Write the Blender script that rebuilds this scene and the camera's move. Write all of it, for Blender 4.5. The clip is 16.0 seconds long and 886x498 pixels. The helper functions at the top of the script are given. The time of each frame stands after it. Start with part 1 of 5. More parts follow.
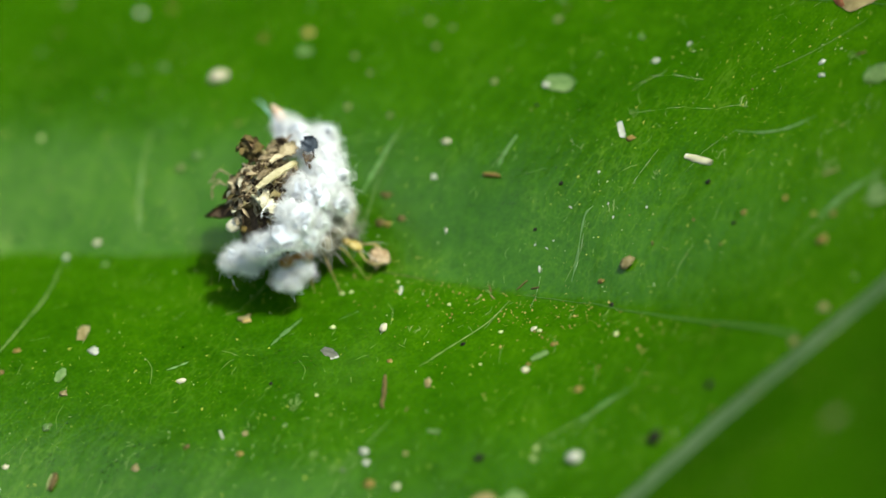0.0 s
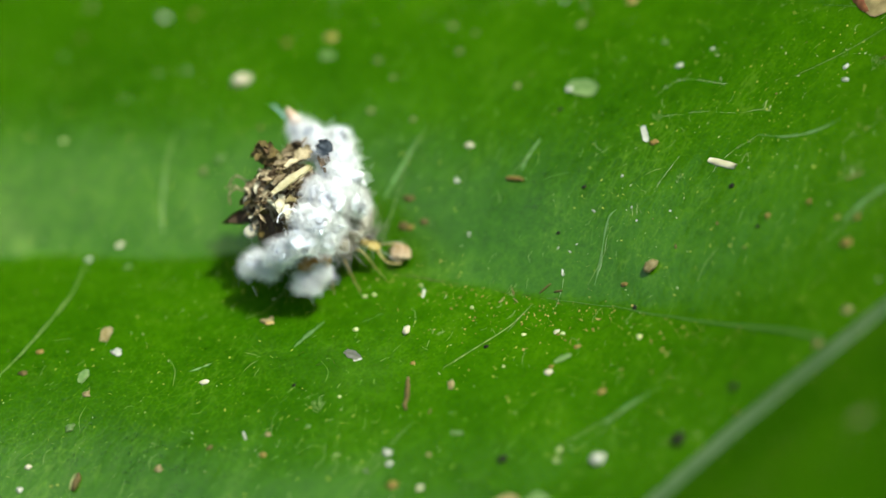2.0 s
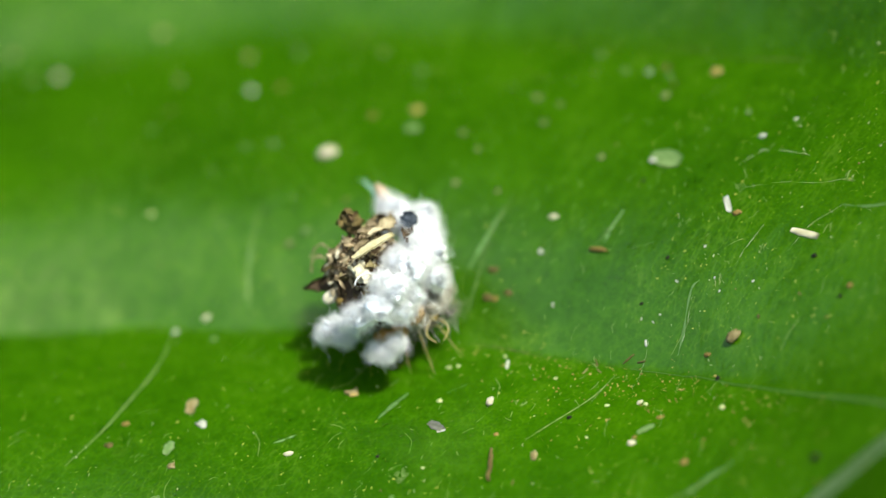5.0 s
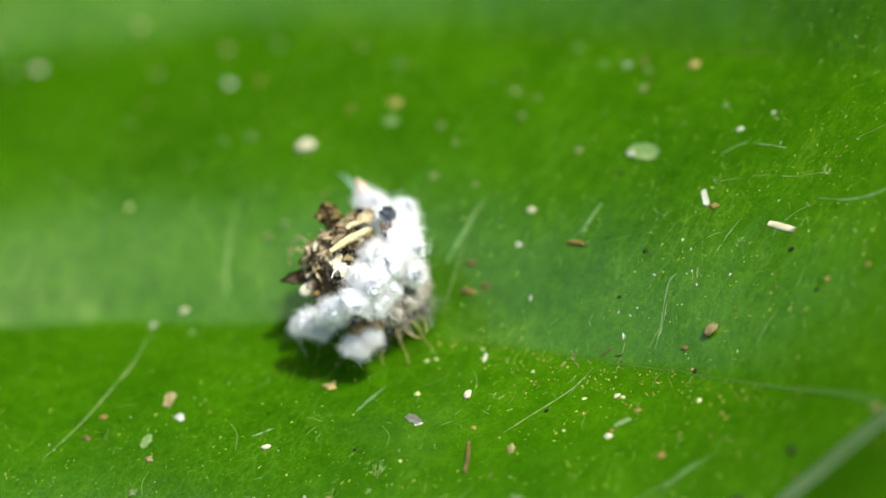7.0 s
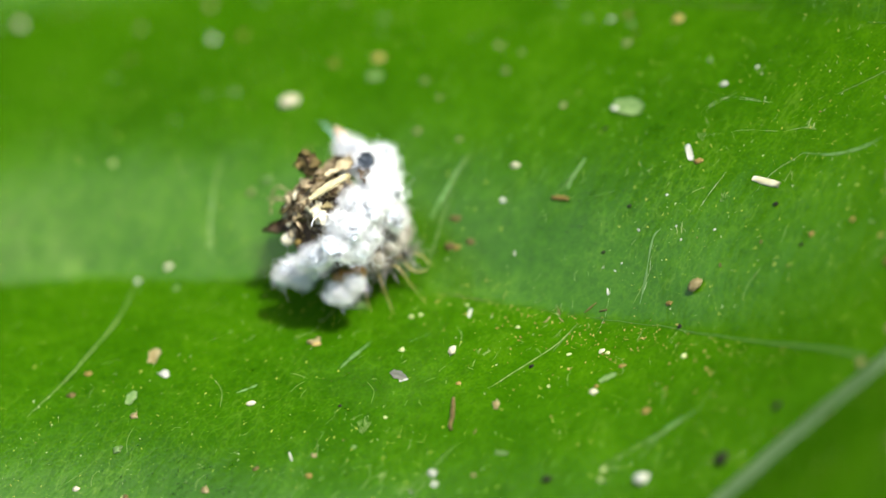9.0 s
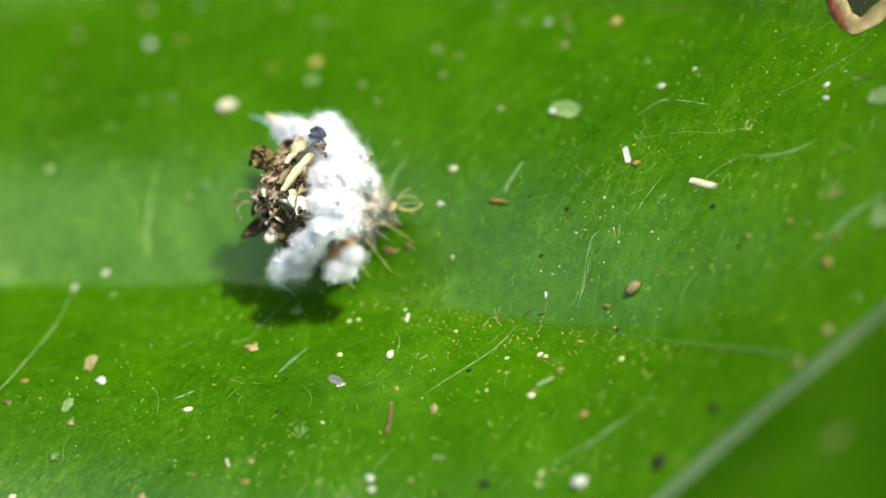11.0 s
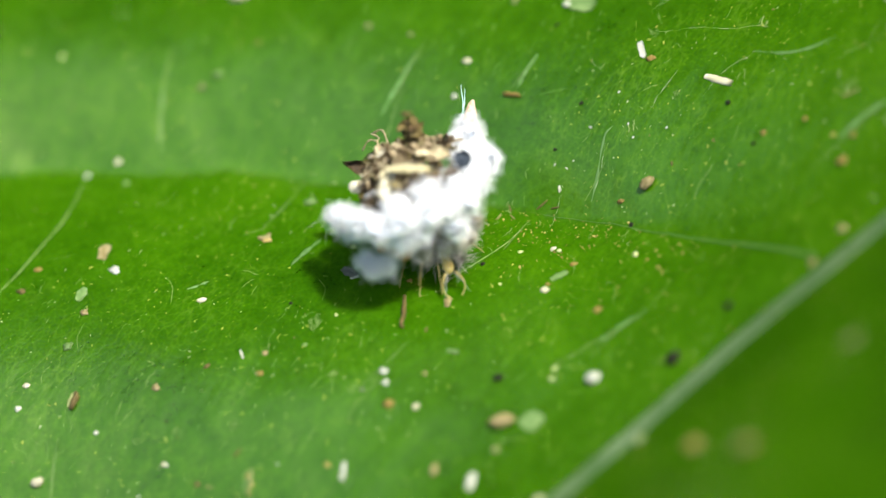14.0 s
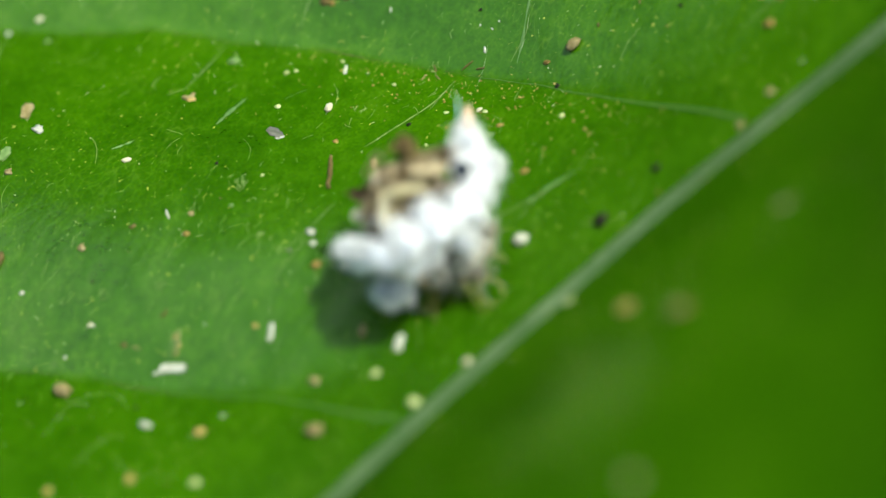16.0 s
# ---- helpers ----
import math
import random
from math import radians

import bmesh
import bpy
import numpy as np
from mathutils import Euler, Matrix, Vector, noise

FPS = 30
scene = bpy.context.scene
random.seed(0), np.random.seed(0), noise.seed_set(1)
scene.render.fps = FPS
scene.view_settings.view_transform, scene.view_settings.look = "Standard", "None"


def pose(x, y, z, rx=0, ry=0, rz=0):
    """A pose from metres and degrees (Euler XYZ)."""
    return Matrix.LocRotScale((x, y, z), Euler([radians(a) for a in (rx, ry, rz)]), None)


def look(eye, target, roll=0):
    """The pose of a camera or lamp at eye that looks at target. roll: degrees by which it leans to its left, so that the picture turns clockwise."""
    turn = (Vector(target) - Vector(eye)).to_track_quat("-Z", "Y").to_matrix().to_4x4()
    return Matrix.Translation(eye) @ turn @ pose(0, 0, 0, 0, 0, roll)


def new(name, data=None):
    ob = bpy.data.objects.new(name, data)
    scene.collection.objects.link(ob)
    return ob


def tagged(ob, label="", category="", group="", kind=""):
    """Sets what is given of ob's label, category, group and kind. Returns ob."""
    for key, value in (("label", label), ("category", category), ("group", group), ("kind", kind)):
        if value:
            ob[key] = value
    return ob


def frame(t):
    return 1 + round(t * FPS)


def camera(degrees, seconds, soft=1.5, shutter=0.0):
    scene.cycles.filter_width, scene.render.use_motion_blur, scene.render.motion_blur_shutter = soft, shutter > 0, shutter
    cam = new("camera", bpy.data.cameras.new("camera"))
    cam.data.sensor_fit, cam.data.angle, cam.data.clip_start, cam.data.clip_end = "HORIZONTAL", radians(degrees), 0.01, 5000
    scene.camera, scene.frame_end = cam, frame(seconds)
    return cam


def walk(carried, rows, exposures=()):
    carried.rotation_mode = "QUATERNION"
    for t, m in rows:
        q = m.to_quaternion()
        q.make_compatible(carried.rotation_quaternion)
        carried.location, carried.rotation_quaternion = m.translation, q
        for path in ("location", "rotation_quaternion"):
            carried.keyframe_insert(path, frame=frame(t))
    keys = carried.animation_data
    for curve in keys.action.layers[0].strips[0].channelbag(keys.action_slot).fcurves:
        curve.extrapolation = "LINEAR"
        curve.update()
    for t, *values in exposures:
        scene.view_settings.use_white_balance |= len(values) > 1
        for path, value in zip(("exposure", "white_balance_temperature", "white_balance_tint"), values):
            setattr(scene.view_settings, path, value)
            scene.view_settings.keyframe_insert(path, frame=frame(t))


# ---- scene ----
cam = camera(14.0, 16.0, soft=1.5)
cam.data.dof.use_dof = True
cam.data.dof.focus_distance = 0.1206
cam.data.dof.aperture_fstop = 21.0
PATH = [
    (0.0, look((-0.000005, -0.078521, 0.093590), (-0.000005, -0.001190, 0.001437), -19.999)),
    (0.5, look((-0.000799, -0.079157, 0.093055), (-0.000570, -0.000978, 0.001621), -19.477)),
    (1.0, look((-0.000825, -0.079265, 0.093217), (-0.000758, -0.000782, 0.002044), -19.596)),
    (1.5, look((-0.001084, -0.079392, 0.092916), (-0.000795, -0.000752, 0.001879), -19.527)),
    (2.0, look((-0.001124, -0.079144, 0.093258), (-0.000712, -0.001022, 0.001777), -19.486)),
    (2.5, look((-0.001205, -0.079225, 0.093143), (-0.000124, -0.001118, 0.001655), -19.107)),
    (3.0, look((-0.001149, -0.079231, 0.093241), (-0.000072, -0.001933, 0.001067), -19.194)),
    (3.5, look((0.000013, -0.078840, 0.093937), (-0.001868, -0.000767, 0.002433), -21.136)),
    (4.0, look((0.001112, -0.079136, 0.093449), (-0.003581, -0.000415, 0.002603), -22.530)),
    (4.5, look((0.001004, -0.079128, 0.093478), (-0.004197, -0.000139, 0.002892), -22.825)),
    (5.0, look((0.000167, -0.079724, 0.093050), (-0.002499, 0.001187, 0.004065), -21.356)),
    (5.2, look((0.000738, -0.079890, 0.092730), (-0.001989, 0.001348, 0.004044), -21.493)),
    (7.3, look((0.000404, -0.079681, 0.093339), (-0.001786, 0.000476, 0.003661), -21.055)),
    (7.5, look((-0.000074, -0.078848, 0.094302), (-0.002211, -0.000714, 0.002855), -21.256)),
    (8.0, look((0.000596, -0.079561, 0.093130), (-0.002228, 0.000173, 0.003094), -21.533)),
    (10.3, look((0.000433, -0.079182, 0.093701), (-0.001363, -0.001096, 0.002205), -21.250)),
    (10.5, look((0.000717, -0.079328, 0.093470), (-0.001212, -0.000984, 0.002197), -21.363)),
    (11.0, look((0.001338, -0.079393, 0.092697), (0.000127, -0.000443, 0.001937), -21.124)),
    (11.5, look((0.000500, -0.079363, 0.093008), (0.000930, -0.000666, 0.002021), -20.327)),
    (12.0, look((-0.000726, -0.079224, 0.093552), (0.001196, -0.001101, 0.002091), -19.422)),
    (12.5, look((0.000249, -0.079793, 0.092781), (0.000906, -0.000415, 0.002388), -19.824)),
    (13.0, look((0.000081, -0.079587, 0.093239), (-0.000816, -0.000675, 0.002442), -20.729)),
    (13.5, look((-0.000253, -0.079456, 0.093356), (-0.000854, -0.001433, 0.001791), -20.428)),
    (14.0, look((0.000558, -0.078361, 0.093922), (-0.001537, -0.003066, 0.000123), -21.154)),
    (14.5, look((0.000400, -0.077949, 0.094669), (-0.003466, -0.004994, -0.000906), -22.181)),
    (15.0, look((0.000015, -0.077268, 0.095349), (-0.003093, -0.006153, -0.001631), -21.890)),
    (15.5, look((0.000019, -0.077538, 0.094676), (-0.001564, -0.005590, -0.001724), -20.788)),
    (16.0, look((-0.001126, -0.077338, 0.094830), (-0.000781, -0.007272, -0.002959), -19.524)),
]
EXPOSURES = [(0.0, 0.92, 6500, 1), (0.2, 0.94, 6500, 2), (0.4, 1.29, 6500, 10), (0.8, 1.29, 6500, 10), (1.0, 0.96, 6500, 1), (2.0, 1.00, 6500, 1), (2.5, 1.03, 6500, 2), (3.0, 0.94, 6500, 1), (3.5, 1.02, 6500, 2),
             (4.0, 1.20, 6500, 6), (4.5, 1.04, 6500, 2), (5.0, 1.10, 6500, 4), (7.5, 1.25, 6500, 9), (8.0, 1.37, 6500, 9), (10.5, 1.36, 6500, 12), (11.0, 1.36, 6500, 11), (11.5, 1.25, 6500, 10), (12.2, 1.40, 6500, 13),
             (14.5, 1.39, 6500, 10), (15.4, 1.34, 6500, 6), (16.0, 1.14, 6500, 1)]
walk(cam, PATH, EXPOSURES)

# ---- sky and sun ----
SUN_DIR = Vector((0.56, -0.12, 1.0)).normalized()
SUN_ELEV = math.asin(SUN_DIR.z)
world = bpy.data.worlds.new("world")
scene.world = world
world.use_nodes = True
wn, wl = world.node_tree.nodes, world.node_tree.links
sky = wn.new("ShaderNodeTexSky")
sky.sky_type = "NISHITA"
sky.sun_disc = False
sky.sun_elevation = SUN_ELEV
sky.sun_rotation = math.atan2(SUN_DIR.x, SUN_DIR.y)
sky.air_density, sky.dust_density = 1.0, 2.0
wl.new(sky.outputs[0], wn["Background"].inputs[0])
wn["Background"].inputs[1].default_value = 0.185
sun_data = bpy.data.lights.new("sun", "SUN")
sun_data.energy, sun_data.angle, sun_data.color = 3.0, radians(3.0), (1.0, 0.975, 0.94)
sun = new("sun", sun_data)
sun.matrix_basis = look(SUN_DIR * 3.0, (0, 0, 0))

MM = 0.001


# ---- materials ----
def mat(name):
    m = bpy.data.materials.new(name)
    m.use_nodes = True
    return m, m.node_tree.nodes, m.node_tree.links, m.node_tree.nodes["Principled BSDF"]


def simple(name, dark, light, rough=0.7, scale=9000.0, bump=0.4, sheen=0.0, sub=0.0, sub_scale=0.00045, vary_by=(0.8, 1.08), through_light=0.0):
    """Two-tone grainy surface: noise at two scales between two colours, bump from the fine one, tint per thing."""
    m, n, l, b = mat(name)
    tc = n.new("ShaderNodeTexCoord")
    fine, broad = n.new("ShaderNodeTexNoise"), n.new("ShaderNodeTexNoise")
    fine.inputs["Scale"].default_value, fine.inputs["Detail"].default_value = scale, 5
    broad.inputs["Scale"].default_value, broad.inputs["Detail"].default_value = scale * 0.2, 3
    l.new(tc.outputs["Object"], fine.inputs["Vector"])
    l.new(tc.outputs["Object"], broad.inputs["Vector"])
    mix = n.new("ShaderNodeMath")
    mix.operation = "ADD"
    half = n.new("ShaderNodeMath")
    half.operation = "MULTIPLY_ADD"
    l.new(fine.outputs[0], mix.inputs[0])
    l.new(broad.outputs[0], mix.inputs[1])
    l.new(mix.outputs[0], half.inputs[0])
    half.inputs[1].default_value, half.inputs[2].default_value = 1.6, -1.1
    info = n.new("ShaderNodeObjectInfo")
    ramp = n.new("ShaderNodeValToRGB")
    ramp.color_ramp.elements[0].color, ramp.color_ramp.elements[1].color = (*dark, 1), (*light, 1)
    l.new(half.outputs[0], ramp.inputs[0])
    hsv = n.new("ShaderNodeHueSaturation")
    vary = n.new("ShaderNodeMapRange")
    vary.inputs["To Min"].default_value, vary.inputs["To Max"].default_value = vary_by
    l.new(info.outputs["Random"], vary.inputs["Value"])
    l.new(vary.outputs[0], hsv.inputs["Value"])
    l.new(ramp.outputs[0], hsv.inputs["Color"])
    l.new(hsv.outputs[0], b.inputs["Base Color"])
    b.inputs["Roughness"].default_value = rough
    b.inputs["Specular IOR Level"].default_value = 0.2
    b.inputs["Sheen Weight"].default_value = sheen
    if sub:
        b.inputs["Subsurface Weight"].default_value = sub
        b.inputs["Subsurface Radius"].default_value = (1, 0.9, 0.8)
        b.inputs["Subsurface Scale"].default_value = sub_scale
    if through_light:
        # thin fibres let part of the light through
        tr, both = n.new("ShaderNodeBsdfTranslucent"), n.new("ShaderNodeMixShader")
        l.new(hsv.outputs[0], tr.inputs["Color"])
        both.inputs[0].default_value = through_light
        l.new(b.outputs[0], both.inputs[1])
        l.new(tr.outputs[0], both.inputs[2])
        l.new(both.outputs[0], n["Material Output"].inputs["Surface"])
    bp = n.new("ShaderNodeBump")
    bp.inputs["Strength"].default_value, bp.inputs["Distance"].default_value = bump, 0.00004
    l.new(fine.outputs[0], bp.inputs["Height"])
    l.new(bp.outputs[0], b.inputs["Normal"])
    return m


def leaf_material(name, dark, mid, light, speck=True):
    m, n, l, b = mat(name)
    tc = n.new("ShaderNodeTexCoord")

    def noise_tex(scale, detail=4, rough=0.55):
        t = n.new("ShaderNodeTexNoise")
        t.inputs["Scale"].default_value, t.inputs["Detail"].default_value, t.inputs["Roughness"].default_value = scale, detail, rough
        l.new(tc.outputs["Object"], t.inputs["Vector"])
        return t

    broad, medium, fine = noise_tex(110, 3), noise_tex(1700, 6, 0.65), noise_tex(9000, 3)
    # faint streaks that run with the finest veins
    turn = n.new("ShaderNodeMapping")
    turn.vector_type = "TEXTURE"
    turn.inputs["Rotation"].default_value = (0, 0, radians(43))
    turn.inputs["Scale"].default_value = (2.4, 1.0, 1.0)
    l.new(tc.outputs["Object"], turn.inputs["Vector"])
    streak = noise_tex(2600, 4, 0.6)
    l.new(turn.outputs[0], streak.inputs["Vector"])
    pair = n.new("ShaderNodeMath")
    pair.operation = "MULTIPLY_ADD"
    l.new(streak.outputs[0], pair.inputs[0])
    pair.inputs[1].default_value = 0.16
    l.new(medium.outputs[0], pair.inputs[2])
    add = n.new("ShaderNodeMath")
    add.operation = "MULTIPLY_ADD"
    grain = n.new("ShaderNodeMath")
    grain.operation = "MULTIPLY_ADD"
    l.new(fine.outputs[0], grain.inputs[0])
    grain.inputs[1].default_value = 0.75
    l.new(pair.outputs[0], grain.inputs[2])
    add.inputs[1].default_value = 0.30
    l.new(grain.outputs[0], add.inputs[0])
    wide = n.new("ShaderNodeMath")
    wide.operation = "MULTIPLY"
    wide.inputs[1].default_value = 0.40
    l.new(broad.outputs[0], wide.inputs[0])
    l.new(wide.outputs[0], add.inputs[2])
    ramp = n.new("ShaderNodeValToRGB")
    els = ramp.color_ramp.elements
    els[0].position, els[0].color = 0.38, (*dark, 1)
    els[1].position, els[1].color = 0.64, (*light, 1)
    e = els.new(0.51)
    e.color = (*mid, 1)
    l.new(add.outputs[0], ramp.inputs[0])
    colour = ramp.outputs[0]
    vor = n.new("ShaderNodeTexVoronoi")
    vor.inputs["Scale"].default_value = 4200
    l.new(tc.outputs["Object"], vor.inputs["Vector"])
    if speck:
        # pale stomatal dots, gathered in patches
        dots = n.new("ShaderNodeMapRange")
        dots.inputs["From Min"].default_value, dots.inputs["From Max"].default_value = 0.20, 0.04
        dots.inputs["To Max"].default_value = 0.45
        l.new(vor.outputs["Distance"], dots.inputs["Value"])
        patch = noise_tex(260, 3)
        gate = n.new("ShaderNodeMapRange")
        gate.inputs["From Min"].default_value, gate.inputs["From Max"].default_value = 0.44, 0.62
        l.new(patch.outputs[0], gate.inputs["Value"])
        mul = n.new("ShaderNodeMath")
        mul.operation = "MULTIPLY"
        l.new(dots.outputs[0], mul.inputs[0])
        l.new(gate.outputs[0], mul.inputs[1])
        mx = n.new("ShaderNodeMix")
        mx.data_type = "RGBA"
        l.new(mul.outputs[0], mx.inputs["Factor"])
        l.new(colour, mx.inputs["A"])
        mx.inputs["B"].default_value = (0.11, 0.21, 0.006, 1)
        colour = mx.outputs["Result"]
    # the finest veins: a pale, uneven network that shows in patches
    warp, bent = noise_tex(900, 3), n.new("ShaderNodeVectorMath")
    bent.operation = "MULTIPLY_ADD"
    l.new(warp.outputs["Color"], bent.inputs[0])
    bent.inputs[1].default_value = (0.0009, 0.0009, 0.0009)
    l.new(turn.outputs[0], bent.inputs[2])
    cells = n.new("ShaderNodeTexVoronoi")
    cells.feature = "DISTANCE_TO_EDGE"
    cells.inputs["Scale"].default_value = 3000
    l.new(bent.outputs[0], cells.inputs["Vector"])
    edge = n.new("ShaderNodeMapRange")
    edge.inputs["From Min"].default_value, edge.inputs["From Max"].default_value = 0.09, 0.0
    edge.inputs["To Max"].default_value = 0.13
    l.new(cells.outputs["Distance"], edge.inputs["Value"])
    spread, some = noise_tex(420, 3), n.new("ShaderNodeMapRange")
    some.inputs["From Min"].default_value, some.inputs["From Max"].default_value = 0.36, 0.60
    l.new(spread.outputs[0], some.inputs["Value"])
    web, net = n.new("ShaderNodeMath"), n.new("ShaderNodeMix")
    web.operation = "MULTIPLY"
    net.data_type = "RGBA"
    l.new(edge.outputs[0], web.inputs[0])
    l.new(some.outputs[0], web.inputs[1])
    l.new(web.outputs[0], net.inputs["Factor"])
    l.new(colour, net.inputs["A"])
    net.inputs["B"].default_value = (0.10, 0.20, 0.010, 1)
    colour = net.outputs["Result"]
    # thin dried films, wandering trails and pale scuffs
    for scale, width, weight, lo, hi, area_scale in ((380, 0.010, 0.12, 0.52, 0.62, 230), (1100, 0.020, 0.14, 0.54, 0.64, 300), (2600, 0.05, 0.12, 0.57, 0.66, 480)):
        trail = noise_tex(scale, 3, 0.5)
        l.new(turn.outputs[0], trail.inputs["Vector"])
        mid_off = n.new("ShaderNodeMath")
        mid_off.operation = "SUBTRACT"
        l.new(trail.outputs[0], mid_off.inputs[0])
        mid_off.inputs[1].default_value = 0.5
        mag = n.new("ShaderNodeMath")
        mag.operation = "ABSOLUTE"
        l.new(mid_off.outputs[0], mag.inputs[0])
        line = n.new("ShaderNodeMapRange")
        line.inputs["From Min"].default_value, line.inputs["From Max"].default_value = width, 0.0
        line.inputs["To Max"].default_value = weight
        l.new(mag.outputs[0], line.inputs["Value"])
        where = n.new("ShaderNodeMapRange")
        where.inputs["From Min"].default_value, where.inputs["From Max"].default_value = lo, hi
        area = noise_tex(area_scale, 3)
        l.new(area.outputs[0], where.inputs["Value"])
        film = n.new("ShaderNodeMath")
        film.operation = "MULTIPLY"
        l.new(line.outputs[0], film.inputs[0])
        l.new(where.outputs[0], film.inputs[1])
        veil = n.new("ShaderNodeMix")
        veil.data_type = "RGBA"
        l.new(film.outputs[0], veil.inputs["Factor"])
        l.new(colour, veil.inputs["A"])
        veil.inputs["B"].default_value = (0.15, 0.26, 0.025, 1)
        colour = veil.outputs["Result"]
    l.new(colour, b.inputs["Base Color"])
    bp = n.new("ShaderNodeBump")
    bp.inputs["Strength"].default_value, bp.inputs["Distance"].default_value = 0.26, 0.00005
    hs = n.new("ShaderNodeMath")
    hs.operation = "ADD"
    l.new(pair.outputs[0], hs.inputs[0])
    l.new(fine.outputs[0], hs.inputs[1])
    l.new(hs.outputs[0], bp.inputs["Height"])
    # shallow puckers between the finest veins
    pucker, swell = noise_tex(620, 4, 0.6), n.new("ShaderNodeBump")
    l.new(turn.outputs[0], pucker.inputs["Vector"])
    swell.inputs["Strength"].default_value, swell.inputs["Distance"].default_value = 0.19, 0.0005
    l.new(pucker.outputs[0], swell.inputs["Height"])
    l.new(swell.outputs[0], bp.inputs["Normal"])
    l.new(bp.outputs[0], b.inputs["Normal"])
    b.inputs["Roughness"].default_value = 0.8
    b.inputs["Specular IOR Level"].default_value = 0.0
    # waxy skin over the green: a thin, even gloss that is dulled in patches
    wax, skin = n.new("ShaderNodeBsdfPrincipled"), n.new("ShaderNodeMixShader")
    wax.inputs["Metallic"].default_value = 1.0
    wax.inputs["Base Color"].default_value = (0.79, 0.95, 0.37, 1)
    rr = n.new("ShaderNodeMapRange")
    rr.inputs["To Min"].default_value, rr.inputs["To Max"].default_value = 0.16, 0.30
    l.new(medium.outputs[0], rr.inputs["Value"])
    l.new(rr.outputs[0], wax.inputs["Roughness"])
    l.new(bp.outputs[0], wax.inputs["Normal"])
    skin.inputs[0].default_value = 0.083
    l.new(b.outputs[0], skin.inputs[1])
    l.new(wax.outputs[0], skin.inputs[2])
    l.new(skin.outputs[0], n["Material Output"].inputs["Surface"])
    return m


LEAF = leaf_material("leaf_green", (0.0118, 0.051, 0.00012), (0.0212, 0.078, 0.00016), (0.036, 0.110, 0.0003))
RIB = simple("midrib_pale", (0.036, 0.078, 0.023), (0.098, 0.148, 0.066), 0.5, 2500)
VEIN = simple("veinlet_pale", (0.0355, 0.0848, 0.00888), (0.142, 0.195, 0.0666), 0.75, 9000)
SMEAR = simple("pale_old_vein", (0.040, 0.115, 0.014), (0.125, 0.215, 0.075), 0.8, 2600)
LINT = simple("pale_lint", (0.0629, 0.139, 0.0189), (0.226, 0.289, 0.0944), 0.75, 6000)
CREASE = simple("crease_green", (0.0281, 0.0888, 0.00592), (0.0592, 0.133, 0.0222), 0.6, 4000)
FOLD = simple("brown_fold", (0.0259, 0.0407, 0.00444), (0.0629, 0.074, 0.0133), 0.8, 4000)
GOLD = simple("golden_grain", (0.228, 0.25, 0.0228), (0.471, 0.455, 0.091), 0.6, 6000)
# pale grains: dust, and tiny glints of the blade painted as grains
DUST = simple("pale_dust", (0.311, 0.37, 0.163), (0.548, 0.577, 0.355), 0.7, 5000)
SILK = simple("silk", (0.305, 0.344, 0.189), (0.455, 0.477, 0.333), 0.5, 9000)
DEAD = simple("dead_leaf_edge", (0.11, 0.080, 0.026), (0.30, 0.245, 0.10), 0.8, 2600, 0.8)
SCORCH = simple("red_brown_edge", (0.074, 0.0222, 0.00888), (0.252, 0.104, 0.037), 0.75, 2600, 0.8)
WHITE = simple("white_mineral", (0.279, 0.285, 0.207), (0.437, 0.443, 0.352), 0.6, 6000)
IVORY = simple("ivory_straw", (0.4, 0.37, 0.2), (0.562, 0.533, 0.34), 0.55, 5000)
CREAM = simple("cream_husk", (0.34, 0.303, 0.178), (0.562, 0.525, 0.37), 0.6, 5000)
TAN = simple("tan_husk", (0.13, 0.101, 0.0296), (0.296, 0.249, 0.118), 0.6, 5000, 0.7)
RUST = simple("rust_crumb", (0.111, 0.0703, 0.0133), (0.266, 0.185, 0.0481), 0.7, 6000)
OCHRE = simple("ochre_crumb", (0.252, 0.17, 0.037), (0.414, 0.311, 0.104), 0.7, 6000)
BROWN = simple("brown_bark", (0.046, 0.034, 0.008), (0.155, 0.115, 0.036), 0.75, 5000, 0.8)
BLACK = simple("dark_frass", (0.004, 0.005, 0.001), (0.016, 0.018, 0.008), 0.9, 6000)
GREY = simple("grey_scale", (0.06, 0.066, 0.048), (0.144, 0.144, 0.108), 0.6, 6000)
YELLOW = simple("yellow_grain", (0.296, 0.34, 0.104), (0.488, 0.525, 0.252), 0.6, 6000)
PALE = simple("pale_green_flake", (0.0527, 0.109, 0.0221), (0.14, 0.212, 0.068), 0.6, 4000)
OLIVE = simple("olive_crumb", (0.111, 0.133, 0.037), (0.207, 0.222, 0.0814), 0.7, 5000)
WOOL = simple("wax_wool", (0.92, 0.935, 0.93), (0.965, 0.97, 0.965), 1.0, 9000, 0.25, sub=1.0, sub_scale=0.0012, vary_by=(0.98, 1.0))
FIBRE = simple("wool_fibre", (0.97, 0.98, 0.95), (0.985, 0.99, 0.97), 0.8, 5000, 0.0, vary_by=(0.97, 1.0), through_light=0.5)
GREYWOOL = simple("dingy_wool", (0.16, 0.14, 0.085), (0.62, 0.59, 0.49), 0.8, 3200, 0.4)
BRISTLE = simple("grey_bristle", (0.07, 0.062, 0.045), (0.46, 0.44, 0.37), 0.45, 5000, 0.0)
CHITIN = simple("amber_chitin", (0.22, 0.155, 0.035), (0.50, 0.40, 0.14), 0.35, 6000, sub=0.4)
BODY = simple("larva_skin", (0.10, 0.075, 0.05), (0.34, 0.26, 0.17), 0.6, 3500, 0.6)
